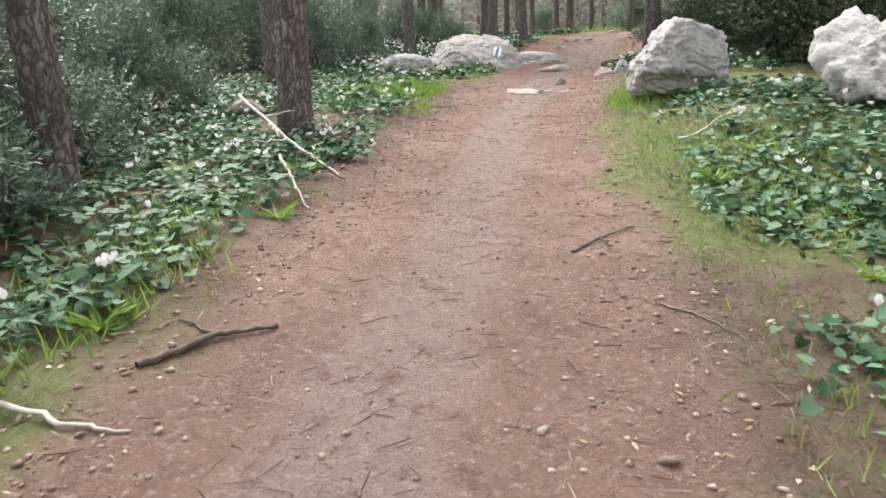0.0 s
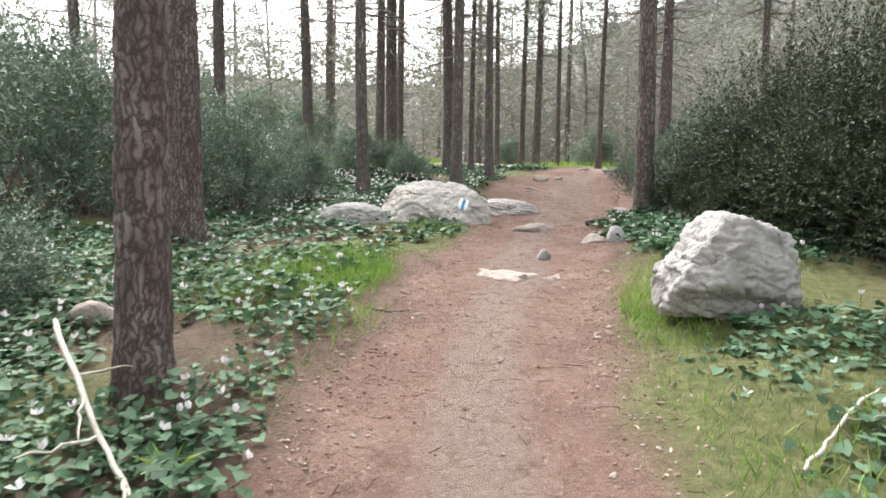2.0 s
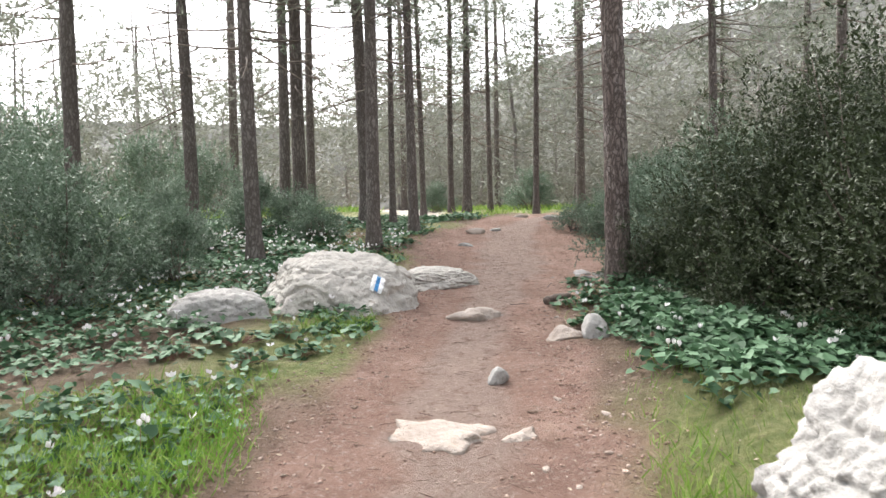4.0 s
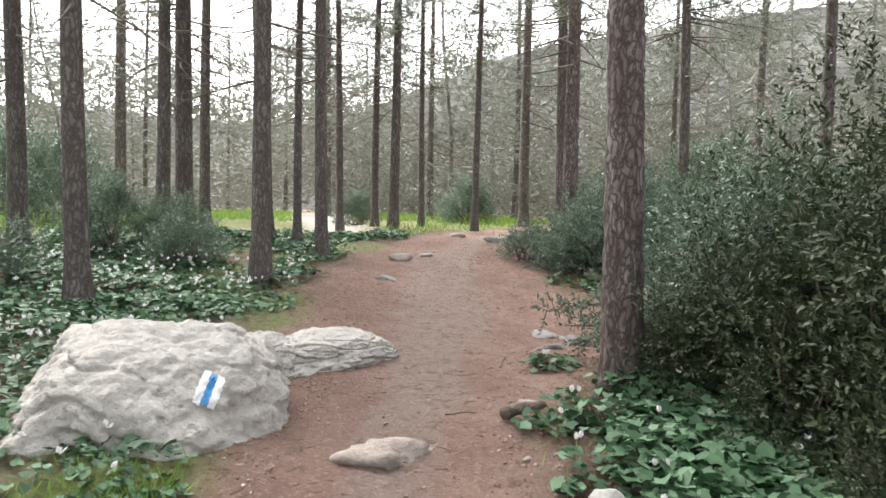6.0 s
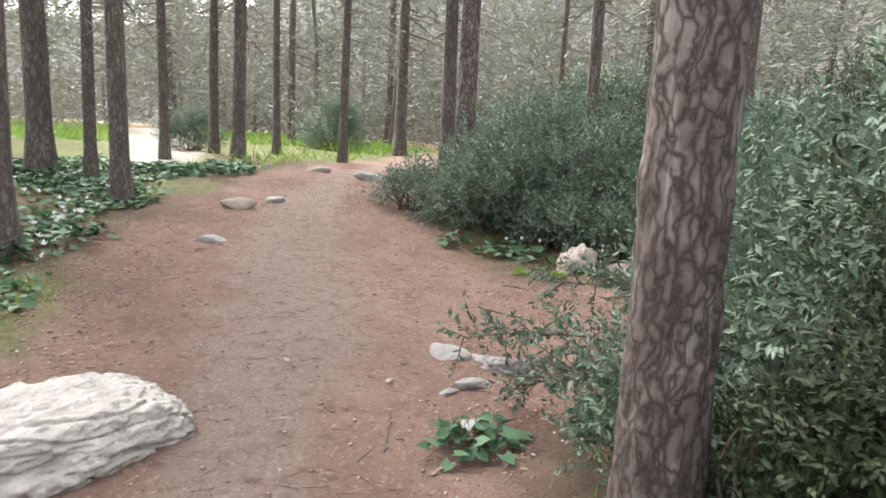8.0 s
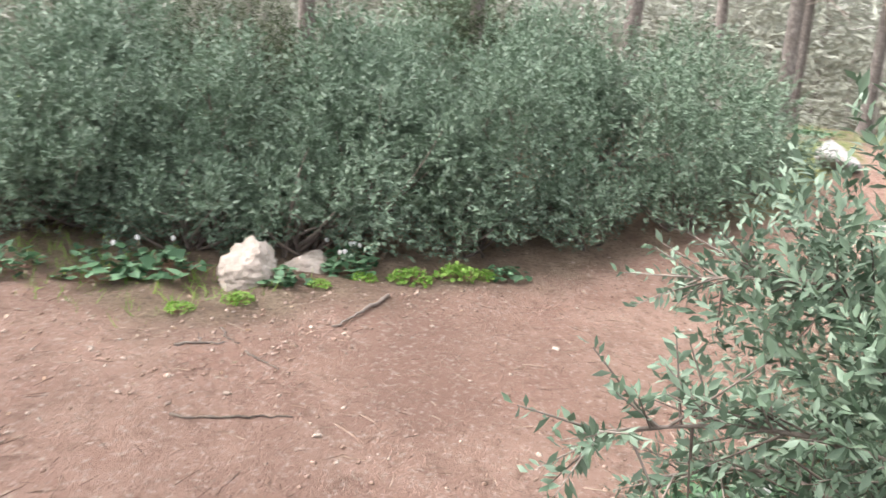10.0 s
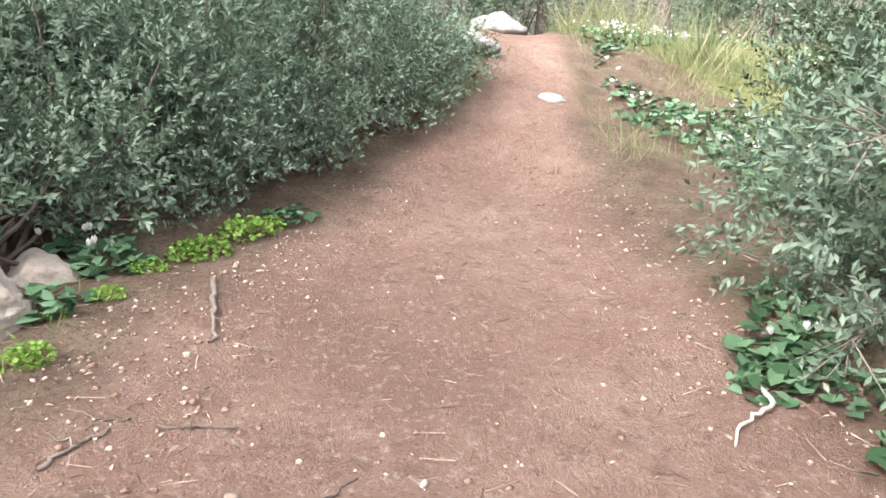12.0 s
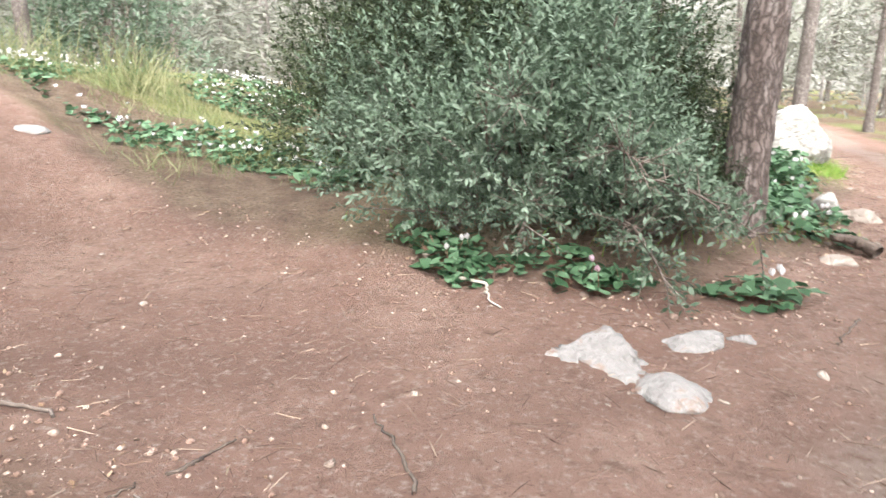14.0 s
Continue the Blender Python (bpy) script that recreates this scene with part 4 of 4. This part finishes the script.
grass_cover("verge_grass", 60000, (-3, 6.5, -0.5, 21), verge, 0.10, GRASS, "short green grass along the trail's edges", 0.03)
for box, n in (((-1.9, 0.4, 6.2, 9.8), 26000), ((0.8, 3.0, 5.4, 8.8), 14000), ((-0.6, 2.0, 9.6, 11.7), 16000), ((0.8, 3.2, 1.8, 5.5), 12000), ((-2.6, -0.2, 0.2, 5.2), 16000)):
    grass_cover("lush_grass", n, box, lush, 0.12, GRASS, "bright lush green grass patch", 0.034)
grass_cover("near_verge_grass", 9000, (0.4, 3.4, -0.6, 3.6), lambda x, y: smooth(1.1, 1.4, trail_distance(x, y)) * smooth(-0.3, 0.4, ripple(x, y, 2.9, 49)), 0.08, GRASS, "short bright grass tufts on the verge", 0.03)
grass_cover("moss_grass", 40000, (0.4, 5.2, -0.8, 8.6), lambda x, y: smooth(1.05, 1.3, trail_distance(x, y)) * (0.12 + 0.88 * smooth(-0.1, 0.4, ripple(x, y, 2, 44))), 0.06, DRYGRASS, "yellowish short grass and moss", 0.05)
grass_cover("clearing_grass", 60000, (-12, 14, 20, 48), lambda x, y: smooth(1.2, 1.8, trail_distance(x, y)) * smooth(-0.2, 0.3, ripple(x, y, 0.5, 45) + 0.2) * (np.abs(x - 1.2 - 0.098 * (y - 7.4)) > 0.045 * (y - 7.4)), 0.24, GRASS, "bright grass of the clearing", 0.06)
grass_cover("tall_grass", 16000, (7.2, 14, 6.5, 12.2), lambda x, y: smooth(1.2, 1.6, nearness(x, y, SIDE, SIDE_HALF)) * (1 - smooth(3.2, 4.5, nearness(x, y, SIDE, SIDE_HALF))) * smooth(-0.1, 0.4, ripple(x, y, 2.1, 46)) * (y < 11.6 - 0.45 * (x - 9)), 0.34, DRYGRASS, "tall pale wispy grass beside the side trail", 0.008)
grass_cover("dry_bush_grass", 7000, (9.4, 12.6, 7.6, 10.6), lambda x, y: smooth(1.3, 1.7, nearness(x, y, SIDE, SIDE_HALF)) * smooth(-0.2, 0.2, ripple(x, y, 1.7, 48)), 0.75, DRYGRASS, "tall straw-coloured wispy brush beside the side trail", 0.006)
grass_cover("slope_grass", 40000, (5.5, 16, 0, 11.5), lambda x, y: smooth(1.3, 1.7, nearness(x, y, SIDE, SIDE_HALF)) * smooth(-0.3, 0.3, ripple(x, y, 1.1, 47)), 0.14, DRYGRASS, "thin grass on the slope", 0.03)


# ---- cyclamen plants with flowers
def petals_mesh(seed, mat):
    rng = np.random.RandomState(seed)
    pieces = []
    for i in range(5):
        a = i * 1.2566 + rng.uniform(-0.2, 0.2)
        c, s = math.cos(a), math.sin(a)
        pr = [(0.005, -0.004, 0), (0.007, 0.010, 0.006), (0.013, 0.016, 0.020), (0.010, 0.007, 0.036), (0.008, 0.0, 0.040), (0.011, -0.008, 0.034), (0.013, -0.014, 0.018), (0.007, -0.010, 0.006)]
        v = np.array([(c * x - s * y * 0.6, s * x + c * y * 0.6, z * 0.95) for x, y, z in pr])
        pieces.append((v, np.array([(0, 1, 7), (1, 2, 6), (1, 6, 7), (2, 3, 5), (2, 5, 6), (3, 4, 5)])))
    return mesh_from("petals", *join(pieces), mat)


PETALS = [petals_mesh(1, PETAL), petals_mesh(2, PETAL), petals_mesh(3, PINK)]
stem_v, stem_f = tube([(0, 0, 0), (0.004, 0.002, 0.05), (0.002, 0.004, 0.10), (0.0, 0.0, 0.13)], [0.0022, 0.002, 0.0017, 0.0015], 5)
STEM = mesh_from("stem", stem_v, stem_f, STALK)


def cyclamen(seed, pink=False):
    rng = np.random.RandomState(seed)
    root = tagged(new("cyclamen_plant"), "pink cyclamen in flower over heart-shaped leaves" if pink else "white cyclamen in flower over heart-shaped leaves", "flower")
    n = 26
    a, d = rng.uniform(0, 6.28, n), 0.17 * np.sqrt(rng.uniform(0, 1, n))
    ax, ay, az = upward_axes(n, rng, 0.3)
    v, f = spread(HEART, HEART_F, np.stack([d * np.cos(a), d * np.sin(a), rng.uniform(0.03, 0.10, n)], -1), ax, ay, az, 0.062 * rng.uniform(0.7, 1.3, n))
    part("leaves", mesh_from("leaves", v, f, CYCLAMEN), root, "patterned heart-shaped green leaves")
    for i in range(rng.randint(1, 4)):
        st = part("flower_stem", STEM, root)
        st.matrix_basis = pose(rng.normal() * 0.06, rng.normal() * 0.06, 0.01, rng.normal() * 10, rng.normal() * 10, rng.uniform(0, 360))
        pt = part("petals", PETALS[2 if pink else i % 2], st, "upswept petals")
        pt.matrix_basis = pose(0, 0, 0.125, rng.normal() * 16, rng.normal() * 16, 0)
    return root


plants = [cyclamen(201), cyclamen(202), cyclamen(203), cyclamen(204), cyclamen(205, True)]
spots = [(-1.65, 2.05), (-1.45, 2.25), (1.3, 1.6), (1.55, 1.75), (1.75, 1.6), (1.9, 2.4), (2.1, 3.0), (-1.5, 3.5), (-1.95, 3.9), (3.42, 12.42), (4.3, 12.42), (4.97, 12.38), (5.1, 12.2), (3.1, 11.25), (3.0, 10.9), (3.25, 10.75),
         (2.85, 10.5), (3.05, 10.2), (2.9, 9.7), (2.7, 9.4), (2.75, 8.9), (2.6, 8.5), (6.0, 15.75), (5.75, 16.0), (6.7, 14.75), (7.0, 14.85), (6.95, 14.95)]
while len(spots) < 120:
    if len(spots) % 4:
        x, y = rng_g.uniform(-4.2, 0.8), rng_g.uniform(0.6, 14.8)
        if rng_g.uniform() > leafy_left(np.array(x), np.array(y)):
            continue
    else:
        x, y = rng_g.uniform(0.9, 4.2), rng_g.uniform(0.8, 9.5)
        if rng_g.uniform() > leafy_right(np.array(x), np.array(y)):
            continue
    spots.append((x, y))
first = set()
for i, (x, y) in enumerate(spots):
    k = 4 if i in (10, 40, 77, 100) else i % 4
    ob = copy_thing(plants[k], pose(0, 0, 0)) if k in first else plants[k]
    first.add(k)
    ob.matrix_basis = pose(x, y, ground_at(x, y) - 0.004, 0, 0, (i * 83) % 360)
    tagged(ob, group="cyclamen in flower")


def far_flowers(name, n, box, keep, size, label):
    x, y = pick(n, box, keep)
    z = ground(x, y) + rng_g.uniform(0.10, 0.19, len(x))
    pieces = []
    for i in range(4):
        d = rng_g.normal(size=(len(x), 3)) * (0.6, 0.6, 0.2) + (0, 0, 0.9)
        ax, ay, az = axes_along(d, rng_g)
        pieces.append(spread([(0, 0, 0), (0.28, 0.55, 0.1), (0, 1, 0), (-0.28, 0.55, 0.1)], [(0, 1, 2), (0, 2, 3)], np.stack([x, y, z], -1), ax, ay, az, size * rng_g.uniform(0.7, 1.2, len(x))))
    tagged(new(name, mesh_from(name, *join(pieces), PETAL)), label, "flowers", kind="stuff")


patch = lambda x, y: leafy_left(x, y) * smooth(-0.2, 0.5, ripple(x, y, 1.1, 51) + 0.15)
far_flowers("cyclamen_flowers", 1100, (-7, 1.0, 3.5, 15), patch, 0.042, "scattered white cyclamen flowers")
far_flowers("cyclamen_flowers", 900, (-2.5, 2.2, 13, 18.5), patch, 0.046, "dense white cyclamen flowers under pines")
far_flowers("cyclamen_flowers", 220, (0.8, 4.5, 1, 11.5), leafy_right, 0.040, "scattered white cyclamen flowers")
far_flowers("cyclamen_flowers", 1500, (6.5, 15, 2, 11), lambda x, y: smooth(1.6, 2.3, nearness(x, y, SIDE, SIDE_HALF)) * smooth(0.0, 0.4, ripple(x, y, 1.5, 37)), 0.042, "white cyclamen flowers on the slope")


# ---- bright herb clumps and broad-leaved plants by the side trail
def herb(seed, mat, leaf, n, radius, high, name, label, category="plant", shape=HEART, faces=HEART_F, tilt=0.4):
    rng = np.random.RandomState(seed)
    root = tagged(new(name), label, category)
    a, d = rng.uniform(0, 6.28, n), radius * np.sqrt(rng.uniform(0, 1, n))
    z = high * np.sqrt(np.maximum(0.05, 1 - (d / radius) ** 2)) * rng.uniform(0.35, 1, n)
    ax, ay, az = upward_axes(n, rng, tilt)
    at = np.stack([d * np.cos(a), d * np.sin(a), z], -1)
    part("leaves", mesh_from("leaves", *spread(shape, faces, at, ax, ay, az, leaf * rng.uniform(0.6, 1.3, n)), mat), root)
    stalks = [tube(np.linspace((at[i][0] * 0.3, at[i][1] * 0.3, -0.01), at[i], 4), np.linspace(0.003, 0.0015, 4), 4) for i in range(0, n, max(1, n // 40))]
    part("stalk_tuft", mesh_from("stalk_tuft", *join(stalks), STALK), root)
    return root


for i, (x, y, s) in enumerate([(6.88, 14.37, 1.0), (7.12, 14.12, 1.0), (7.3, 13.98, 0.7), (6.62, 14.6, 0.6), (5.75, 14.95, 0.6), (5.45, 15.1, 0.5), (6.3, 14.75, 0.5)]):
    place(herb(300 + i, HERB, 0.024, 300, 0.16, 0.10, "herb_clump", "bright green feathery herb clump on bare soil", tilt=0.6), x, y, i * 50, s)
for i, (x, y, s) in enumerate([(6.72, 14.78, 1.0), (6.98, 14.9, 0.9), (7.42, 13.82, 0.8), (6.2, 15.0, 0.9), (5.55, 15.75, 1.1), (5.85, 15.55, 1.1), (5.3, 16.2, 1.0), (5.05, 12.32, 1.0), (5.2, 12.12, 1.0), (4.72, 12.28, 0.7), (4.35, 12.45, 1.0), (4.15, 12.4, 0.8),
                               (3.55, 12.45, 1.0), (3.15, 11.0, 1.1), (3.3, 10.6, 1.1), (2.85, 11.1, 0.9), (2.75, 10.3, 0.9), (2.95, 9.9, 1.0), (3.1, 9.5, 1.0), (4.5, 12.15, 0.9), (4.95, 12.5, 0.7), (5.4, 12.0, 0.8), (3.4, 11.2, 0.9), (0.1, 10.3, 1.0), (-0.3, 10.15, 1.1), (0.42, 10.55, 0.9), (0.2, 9.85, 0.9), (-0.6, 10.45, 1.0), (-0.15, 9.6, 0.9), (-0.7, 9.9, 1.0), (0.75, 10.6, 0.7)]):
    place(herb(330 + i % 5, CYCLAMEN, 0.075, 46, 0.2, 0.12, "broad_leaf_plant", "low broad-leaved green plant under shrubs", tilt=0.35), x, y, i * 67, s)
BLADE = [(-0.045, 0, 0), (0.045, 0, 0), (0.05, 0.5, 0.10), (0, 1, 0), (-0.05, 0.5, 0.10)]
BLADE_F = [(0, 1, 2), (0, 2, 4), (2, 3, 4)]
for i, (x, y, s) in enumerate([(-1.35, 1.95, 1.0), (1.95, 4.0, 1.0), (-0.95, 3.15, 0.9), (1.5, 3.5, 0.9), (-0.9, 4.55, 0.9), (1.65, 2.2, 0.8), (-1.55, 1.5, 1.0), (-1.0, 4.1, 1.1)]):
    root = tagged(new("leaf_rosette"), "green rosette of long narrow leaves", "plant")
    rr = np.random.RandomState(360 + i)
    n = 20
    a = rr.uniform(0, 6.28, n)
    d = np.stack([np.cos(a), np.sin(a), rr.uniform(0.1, 0.9, n)], -1)
    ax, ay, az = axes_along(d, rr)
    part("leaves", mesh_from("leaves", *spread(BLADE, BLADE_F, np.zeros((n, 3)) + (0, 0, 0.005), ax, ay, az, 0.17 * rr.uniform(0.6, 1.2, n)), GRASS), root)
    place(root, x, y, 0, s)


# ---- the low mastic branches reaching out over the junction
def leafy_branch(x, y, z, tip, seed, sprigs=30, leaf=0.045, label="mastic branch reaching out over the trail"):
    rng = np.random.RandomState(seed)
    root = tagged(new("shrub_branch"), label, "branch")
    root.location = (x, y, z)
    tip = np.array(tip, float)
    s = np.linspace(0, 1, 12)[:, None]
    line = tip * s + np.array((0, 0, 0.14)) * np.sin(s * 3.14)
    wood = [tube(line, np.linspace(0.011, 0.003, 12), 6)]
    vs = []
    for i in range(sprigs):
        u = rng.uniform(0.25, 1.0)
        p = np.array([np.interp(u, s[:, 0], line[:, k]) for k in range(3)])
        d = tip / np.linalg.norm(tip) * 0.8 + rng.normal(size=3) * 0.8
        d /= np.linalg.norm(d)
        ln = rng.uniform(0.10, 0.26)
        wood.append(tube(p + np.linspace(0, 1, 4)[:, None] * d * ln, np.linspace(0.004, 0.0015, 4), 4))
        m = 12
        q = p + np.linspace(0.25, 1.05, m)[:, None] * d * ln
        side = np.cross(d, rng.normal(size=(m, 3)))
        side /= np.linalg.norm(side, axis=1, keepdims=True)
        ax, ay, az = axes_along(side + d * 0.6, rng)
        vs.append(spread(LEAF, LEAF_F, q, ax, ay, az, leaf * rng.uniform(0.7, 1.25, m)))
    part("twig_spray", mesh_from("twig_spray", *join(wood), TWIG), root)
    part("leaves", mesh_from("leaves", *join(vs), LENTISK), root)


leafy_branch(4.35, 11.75, 1.25, (-0.75, 1.05, 0.02), 401, 46)
leafy_branch(4.5, 11.7, 1.3, (-0.4, 1.05, 0.25), 402, 46)
leafy_branch(4.3, 11.8, 1.05, (-0.35, 0.95, -0.05), 403, 50)
leafy_branch(4.9, 11.7, 1.5, (-0.2, 0.85, 0.3), 404, 46)
leafy_branch(4.6, 11.9, 1.1, (0.05, 0.65, 0.1), 405, 46)
leafy_branch(4.1, 11.7, 1.1, (-0.35, 0.6, 0.12), 406, 40)


# ---------------------------------------------------------------- fallen wood
def stick(points, r, mat, label, seed, forks=(), name="fallen_stick"):
    rng = np.random.RandomState(seed)
    p = np.array(points, float)
    s = np.linspace(0, 1, len(p))
    t = np.linspace(0, 1, 16)
    line = np.stack([np.interp(t, s, p[:, i]) for i in range(2)], -1) + rng.normal(size=(16, 2)) * 0.006
    lift = np.interp(t, s, p[:, 2])
    base = np.array([line[0, 0], line[0, 1], ground_at(*line[0])])
    pts = np.stack([line[:, 0], line[:, 1], ground(line[:, 0], line[:, 1]) + lift + r * 0.6], -1)
    root = tagged(new(name), label, "stick")
    root.location = base
    part("stem", mesh_from("stem", *tube(pts - base, np.linspace(r, r * 0.45, 16) * rng.uniform(0.85, 1.15, 16), 7), mat, True), root)
    for k, dx, dy, dz in forks:
        a = pts[k]
        q = np.array([a + np.array((dx, dy, dz)) * u + rng.normal(size=3) * 0.008 for u in np.linspace(0, 1, 6)])
        q[0] = a
        q[:, 2] = np.maximum(q[:, 2], ground(q[:, 0], q[:, 1]) + 0.004)
        part("twig", mesh_from("twig", *tube(q - base, np.linspace(r * 0.6, r * 0.2, 6), 5), mat, True), root)


PALE = "bleached forked dead branch on the ground"
stick([(-1.75, 5.45, 0.30), (-1.25, 4.7, 0.12), (-0.95, 4.3, 0.03), (-0.73, 3.95, 0.0)], 0.016, PALE_TWIG, PALE, 1, [(4, 0.12, -0.35, -0.05), (6, -0.2, -0.25, 0.02), (9, 0.12, -0.3, 0.0), (3, 0.25, 0.02, 0.05)])
stick([(-1.05, 3.75, 0.2), (-0.95, 3.55, 0.08), (-0.82, 3.3, 0.0)], 0.011, PALE_TWIG, PALE, 2, [(6, -0.2, -0.12, 0), (9, 0.06, -0.22, 0)])
stick([(-1.5, 1.5, 0.03), (-1.2, 1.35, 0.01), (-0.98, 1.3, 0)], 0.011, PALE_TWIG, "pale dead branch across the trail's edge", 3)
stick([(-1.1, 1.66, 0), (-0.9, 1.84, 0.01), (-0.70, 1.95, 0.0)], 0.015, RUST, "dark broken stick at the trail's edge", 4, [(8, -0.18, 0.13, 0.0)])
stick([(0.5, 2.6, 0), (0.68, 2.74, 0.01), (0.86, 2.9, 0)], 0.008, RUST, "thin dark twig across the trail", 5, [(7, 0.02, -0.16, 0)])
stick([(0.72, 2.0, 0), (0.84, 1.85, 0), (0.92, 1.7, 0)], 0.006, TWIG, "thin curved twig on the trail", 6)
stick([(2.1, 2.7, 0.02), (2.45, 3.0, 0.05), (2.9, 3.4, 0.1)], 0.016, PALE_TWIG, "mossy fallen branch among cyclamen", 7, [(6, 0.1, 0.4, 0.12), (10, 0.35, -0.1, 0.1)])
stick([(1.55, 4.3, 0.03), (1.9, 4.6, 0.05), (2.25, 4.85, 0.04)], 0.010, PALE_TWIG, "thin pale fallen branch in short grass", 8, [(8, 0.2, -0.1, 0.03)])
stick([(6.42, 14.32, 0), (6.1, 14.33, 0.01), (5.8, 14.35, 0)], 0.014, TWIG, "brown dead stick lying on the trail", 9)
stick([(4.98, 12.54, 0.03), (4.82, 12.6, 0.02), (4.79, 12.75, 0.01), (4.69, 12.89, 0)], 0.010, PALE_TWIG, "curved pale twig beside the thicket", 10)
stick([(5.26, 14.54, 0), (5.24, 14.43, 0.0), (5.21, 14.31, 0)], 0.007, RUST, "thin dark twig on the trail", 11)
stick([(5.09, 14.82, 0), (5.18, 14.74, 0), (5.27, 14.66, 0)], 0.008, TWIG, "thin dark twig on the trail", 12, [(7, 0.08, 0.07, 0)])
stick([(5.4, 14.78, 0), (5.32, 14.7, 0.0), (5.3, 14.6, 0)], 0.006, RUST, "thin dark twig on the trail", 13)
stick([(4.62, 14.42, 0), (4.75, 14.2, 0), (4.9, 14.02, 0)], 0.007, RUST, "thin dark twig on the trail", 14)
stick([(3.1, 12.55, 0), (3.2, 12.75, 0.0), (3.28, 12.9, 0)], 0.006, RUST, "thin dark twig on the trail", 15)
stick([(2.35, 11.55, 0), (2.45, 11.58, 0.0), (2.58, 11.6, 0)], 0.006, RUST, "thin dark twig on the trail", 16)
stick([(-0.2, 6.9, 0), (-0.05, 6.8, 0.0), (0.08, 6.82, 0)], 0.012, RUST, "short dark stick at the trail's edge", 17)
stick([(2.68, 11.35, 0.02), (2.8, 11.3, 0.06), (2.92, 11.28, 0.05)], 0.05, RUST, "short weathered log stump by the thicket", 18, name="short_log")


# ---------------------------------------------------------------- litter
def on_trail(x, y):
    d = trail_distance(x, y)
    return (1 - smooth(1.0, 1.35, d)) * (0.35 + 0.65 * smooth(0.3, 0.9, d))


x, y = pick(52000, (-1.8, 9, -0.3, 20), on_trail)
n = len(x)
ax, ay, az = upward_axes(n, rng_g, 0.3)
bead = np.array([(1, 0, 0), (0.3, 0.9, 0.1), (-0.8, 0.5, 0), (-0.7, -0.6, 0.1), (0.4, -0.8, 0), (0.1, 0.05, 0.55), (0, 0, -0.5)]) * 0.5
bead_f = [(0, 1, 5), (1, 2, 5), (2, 3, 5), (3, 4, 5), (4, 0, 5), (1, 0, 6), (2, 1, 6), (3, 2, 6), (4, 3, 6), (0, 4, 6)]
sizes = 0.007 + 0.03 * rng_g.uniform(0, 1, n) ** 4
v, f = spread(bead, bead_f, np.stack([x, y, ground(x, y) + 0.001], -1), ax, ay, az, sizes)
tagged(new("gravel", mesh_from("gravel", v, f, PEBBLE)), "small pale stones scattered over the dirt trail", "gravel", kind="stuff")

def trail_edge(x, y):
    d = trail_distance(x, y) + 0.1 * ripple(x, y, 5, 71)
    return smooth(0.55, 0.85, d) * (1 - smooth(1.1, 1.35, d)) * (0.25 + 0.75 * smooth(-0.3, 0.3, ripple(x, y, 2.6, 72)))


x, y = pick(42000, (-1.8, 8, -0.3, 16), trail_edge)
n = len(x)
ax, ay, az = upward_axes(n, rng_g, 0.3)
v, f = spread(bead, bead_f, np.stack([x, y, ground(x, y) + 0.002], -1), ax, ay, az, 0.009 + 0.034 * rng_g.uniform(0, 1, n) ** 3)
tagged(new("edge_gravel", mesh_from("edge_gravel", v, f, PEBBLE)), "pale stony rubble along the trail's edges", "gravel", kind="stuff")

keep = lambda x, y: 1 - smooth(1.2, 1.7, trail_distance(x, y))
x, y = pick(60000, (-2, 9, -0.3, 19), keep)
n = len(x)
d = rng_g.normal(size=(n, 3)) * (1, 1, 0.06)
ax, ay, az = axes_along(d, rng_g)
v, f = spread([(-0.02, 0, 0), (0.02, 0, 0), (0.012, 1, 0), (-0.012, 1, 0), (0, 0.5, 0.03)], [(0, 1, 4), (1, 2, 4), (2, 3, 4), (3, 0, 4)], np.stack([x, y, ground(x, y) + 0.004], -1), ax, ay, az, 0.025 + 0.085 * rng_g.uniform(0, 1, n) ** 3)
tagged(new("needle_litter", mesh_from("needle_litter", v, f, STRAW)), "dry pine needles and twigs littering the trail", "litter", kind="stuff")

x, y = pick(12000, (-2, 9, -0.3, 18), lambda x, y: smooth(0.5, 0.9, trail_distance(x, y)) * (1 - smooth(1.4, 2.2, trail_distance(x, y))))
n = len(x)
ax, ay, az = upward_axes(n, rng_g, 0.35)
v, f = spread(LEAF, LEAF_F, np.stack([x, y, ground(x, y) + 0.006], -1), ax, ay, az, rng_g.uniform(0.015, 0.04, n))
tagged(new("leaf_litter", mesh_from("leaf_litter", v, f, DEADLEAF)), "dry brown leaves along the trail's edges", "litter", kind="stuff")

# larger stones in the trail, one by one
stones = [rock_mesh("stone", (1, 0.75, 0.5), 500 + i, level=2, rough=0.07, mat=PEBBLE_PART, base=0.6) for i in range(6)]
x, y = pick(1500, (-1.6, 7.5, 0.2, 17), lambda x, y: (1 - smooth(1.0, 1.3, trail_distance(x, y))) * (0.2 + 0.8 * smooth(0.4, 0.95, trail_distance(x, y))))
for i in range(min(280, len(x))):
    s = 0.022 + 0.045 * rng_g.uniform() ** 3
    ob = part("stone", stones[i % 6], ground_ob)
    ob.matrix_basis = pose(x[i], y[i], ground_at(x[i], y[i]) + 0.06 * s, rng_g.normal() * 12, rng_g.normal() * 12, rng_g.uniform(0, 360)) @ Matrix.Diagonal((s, s, s, 1))
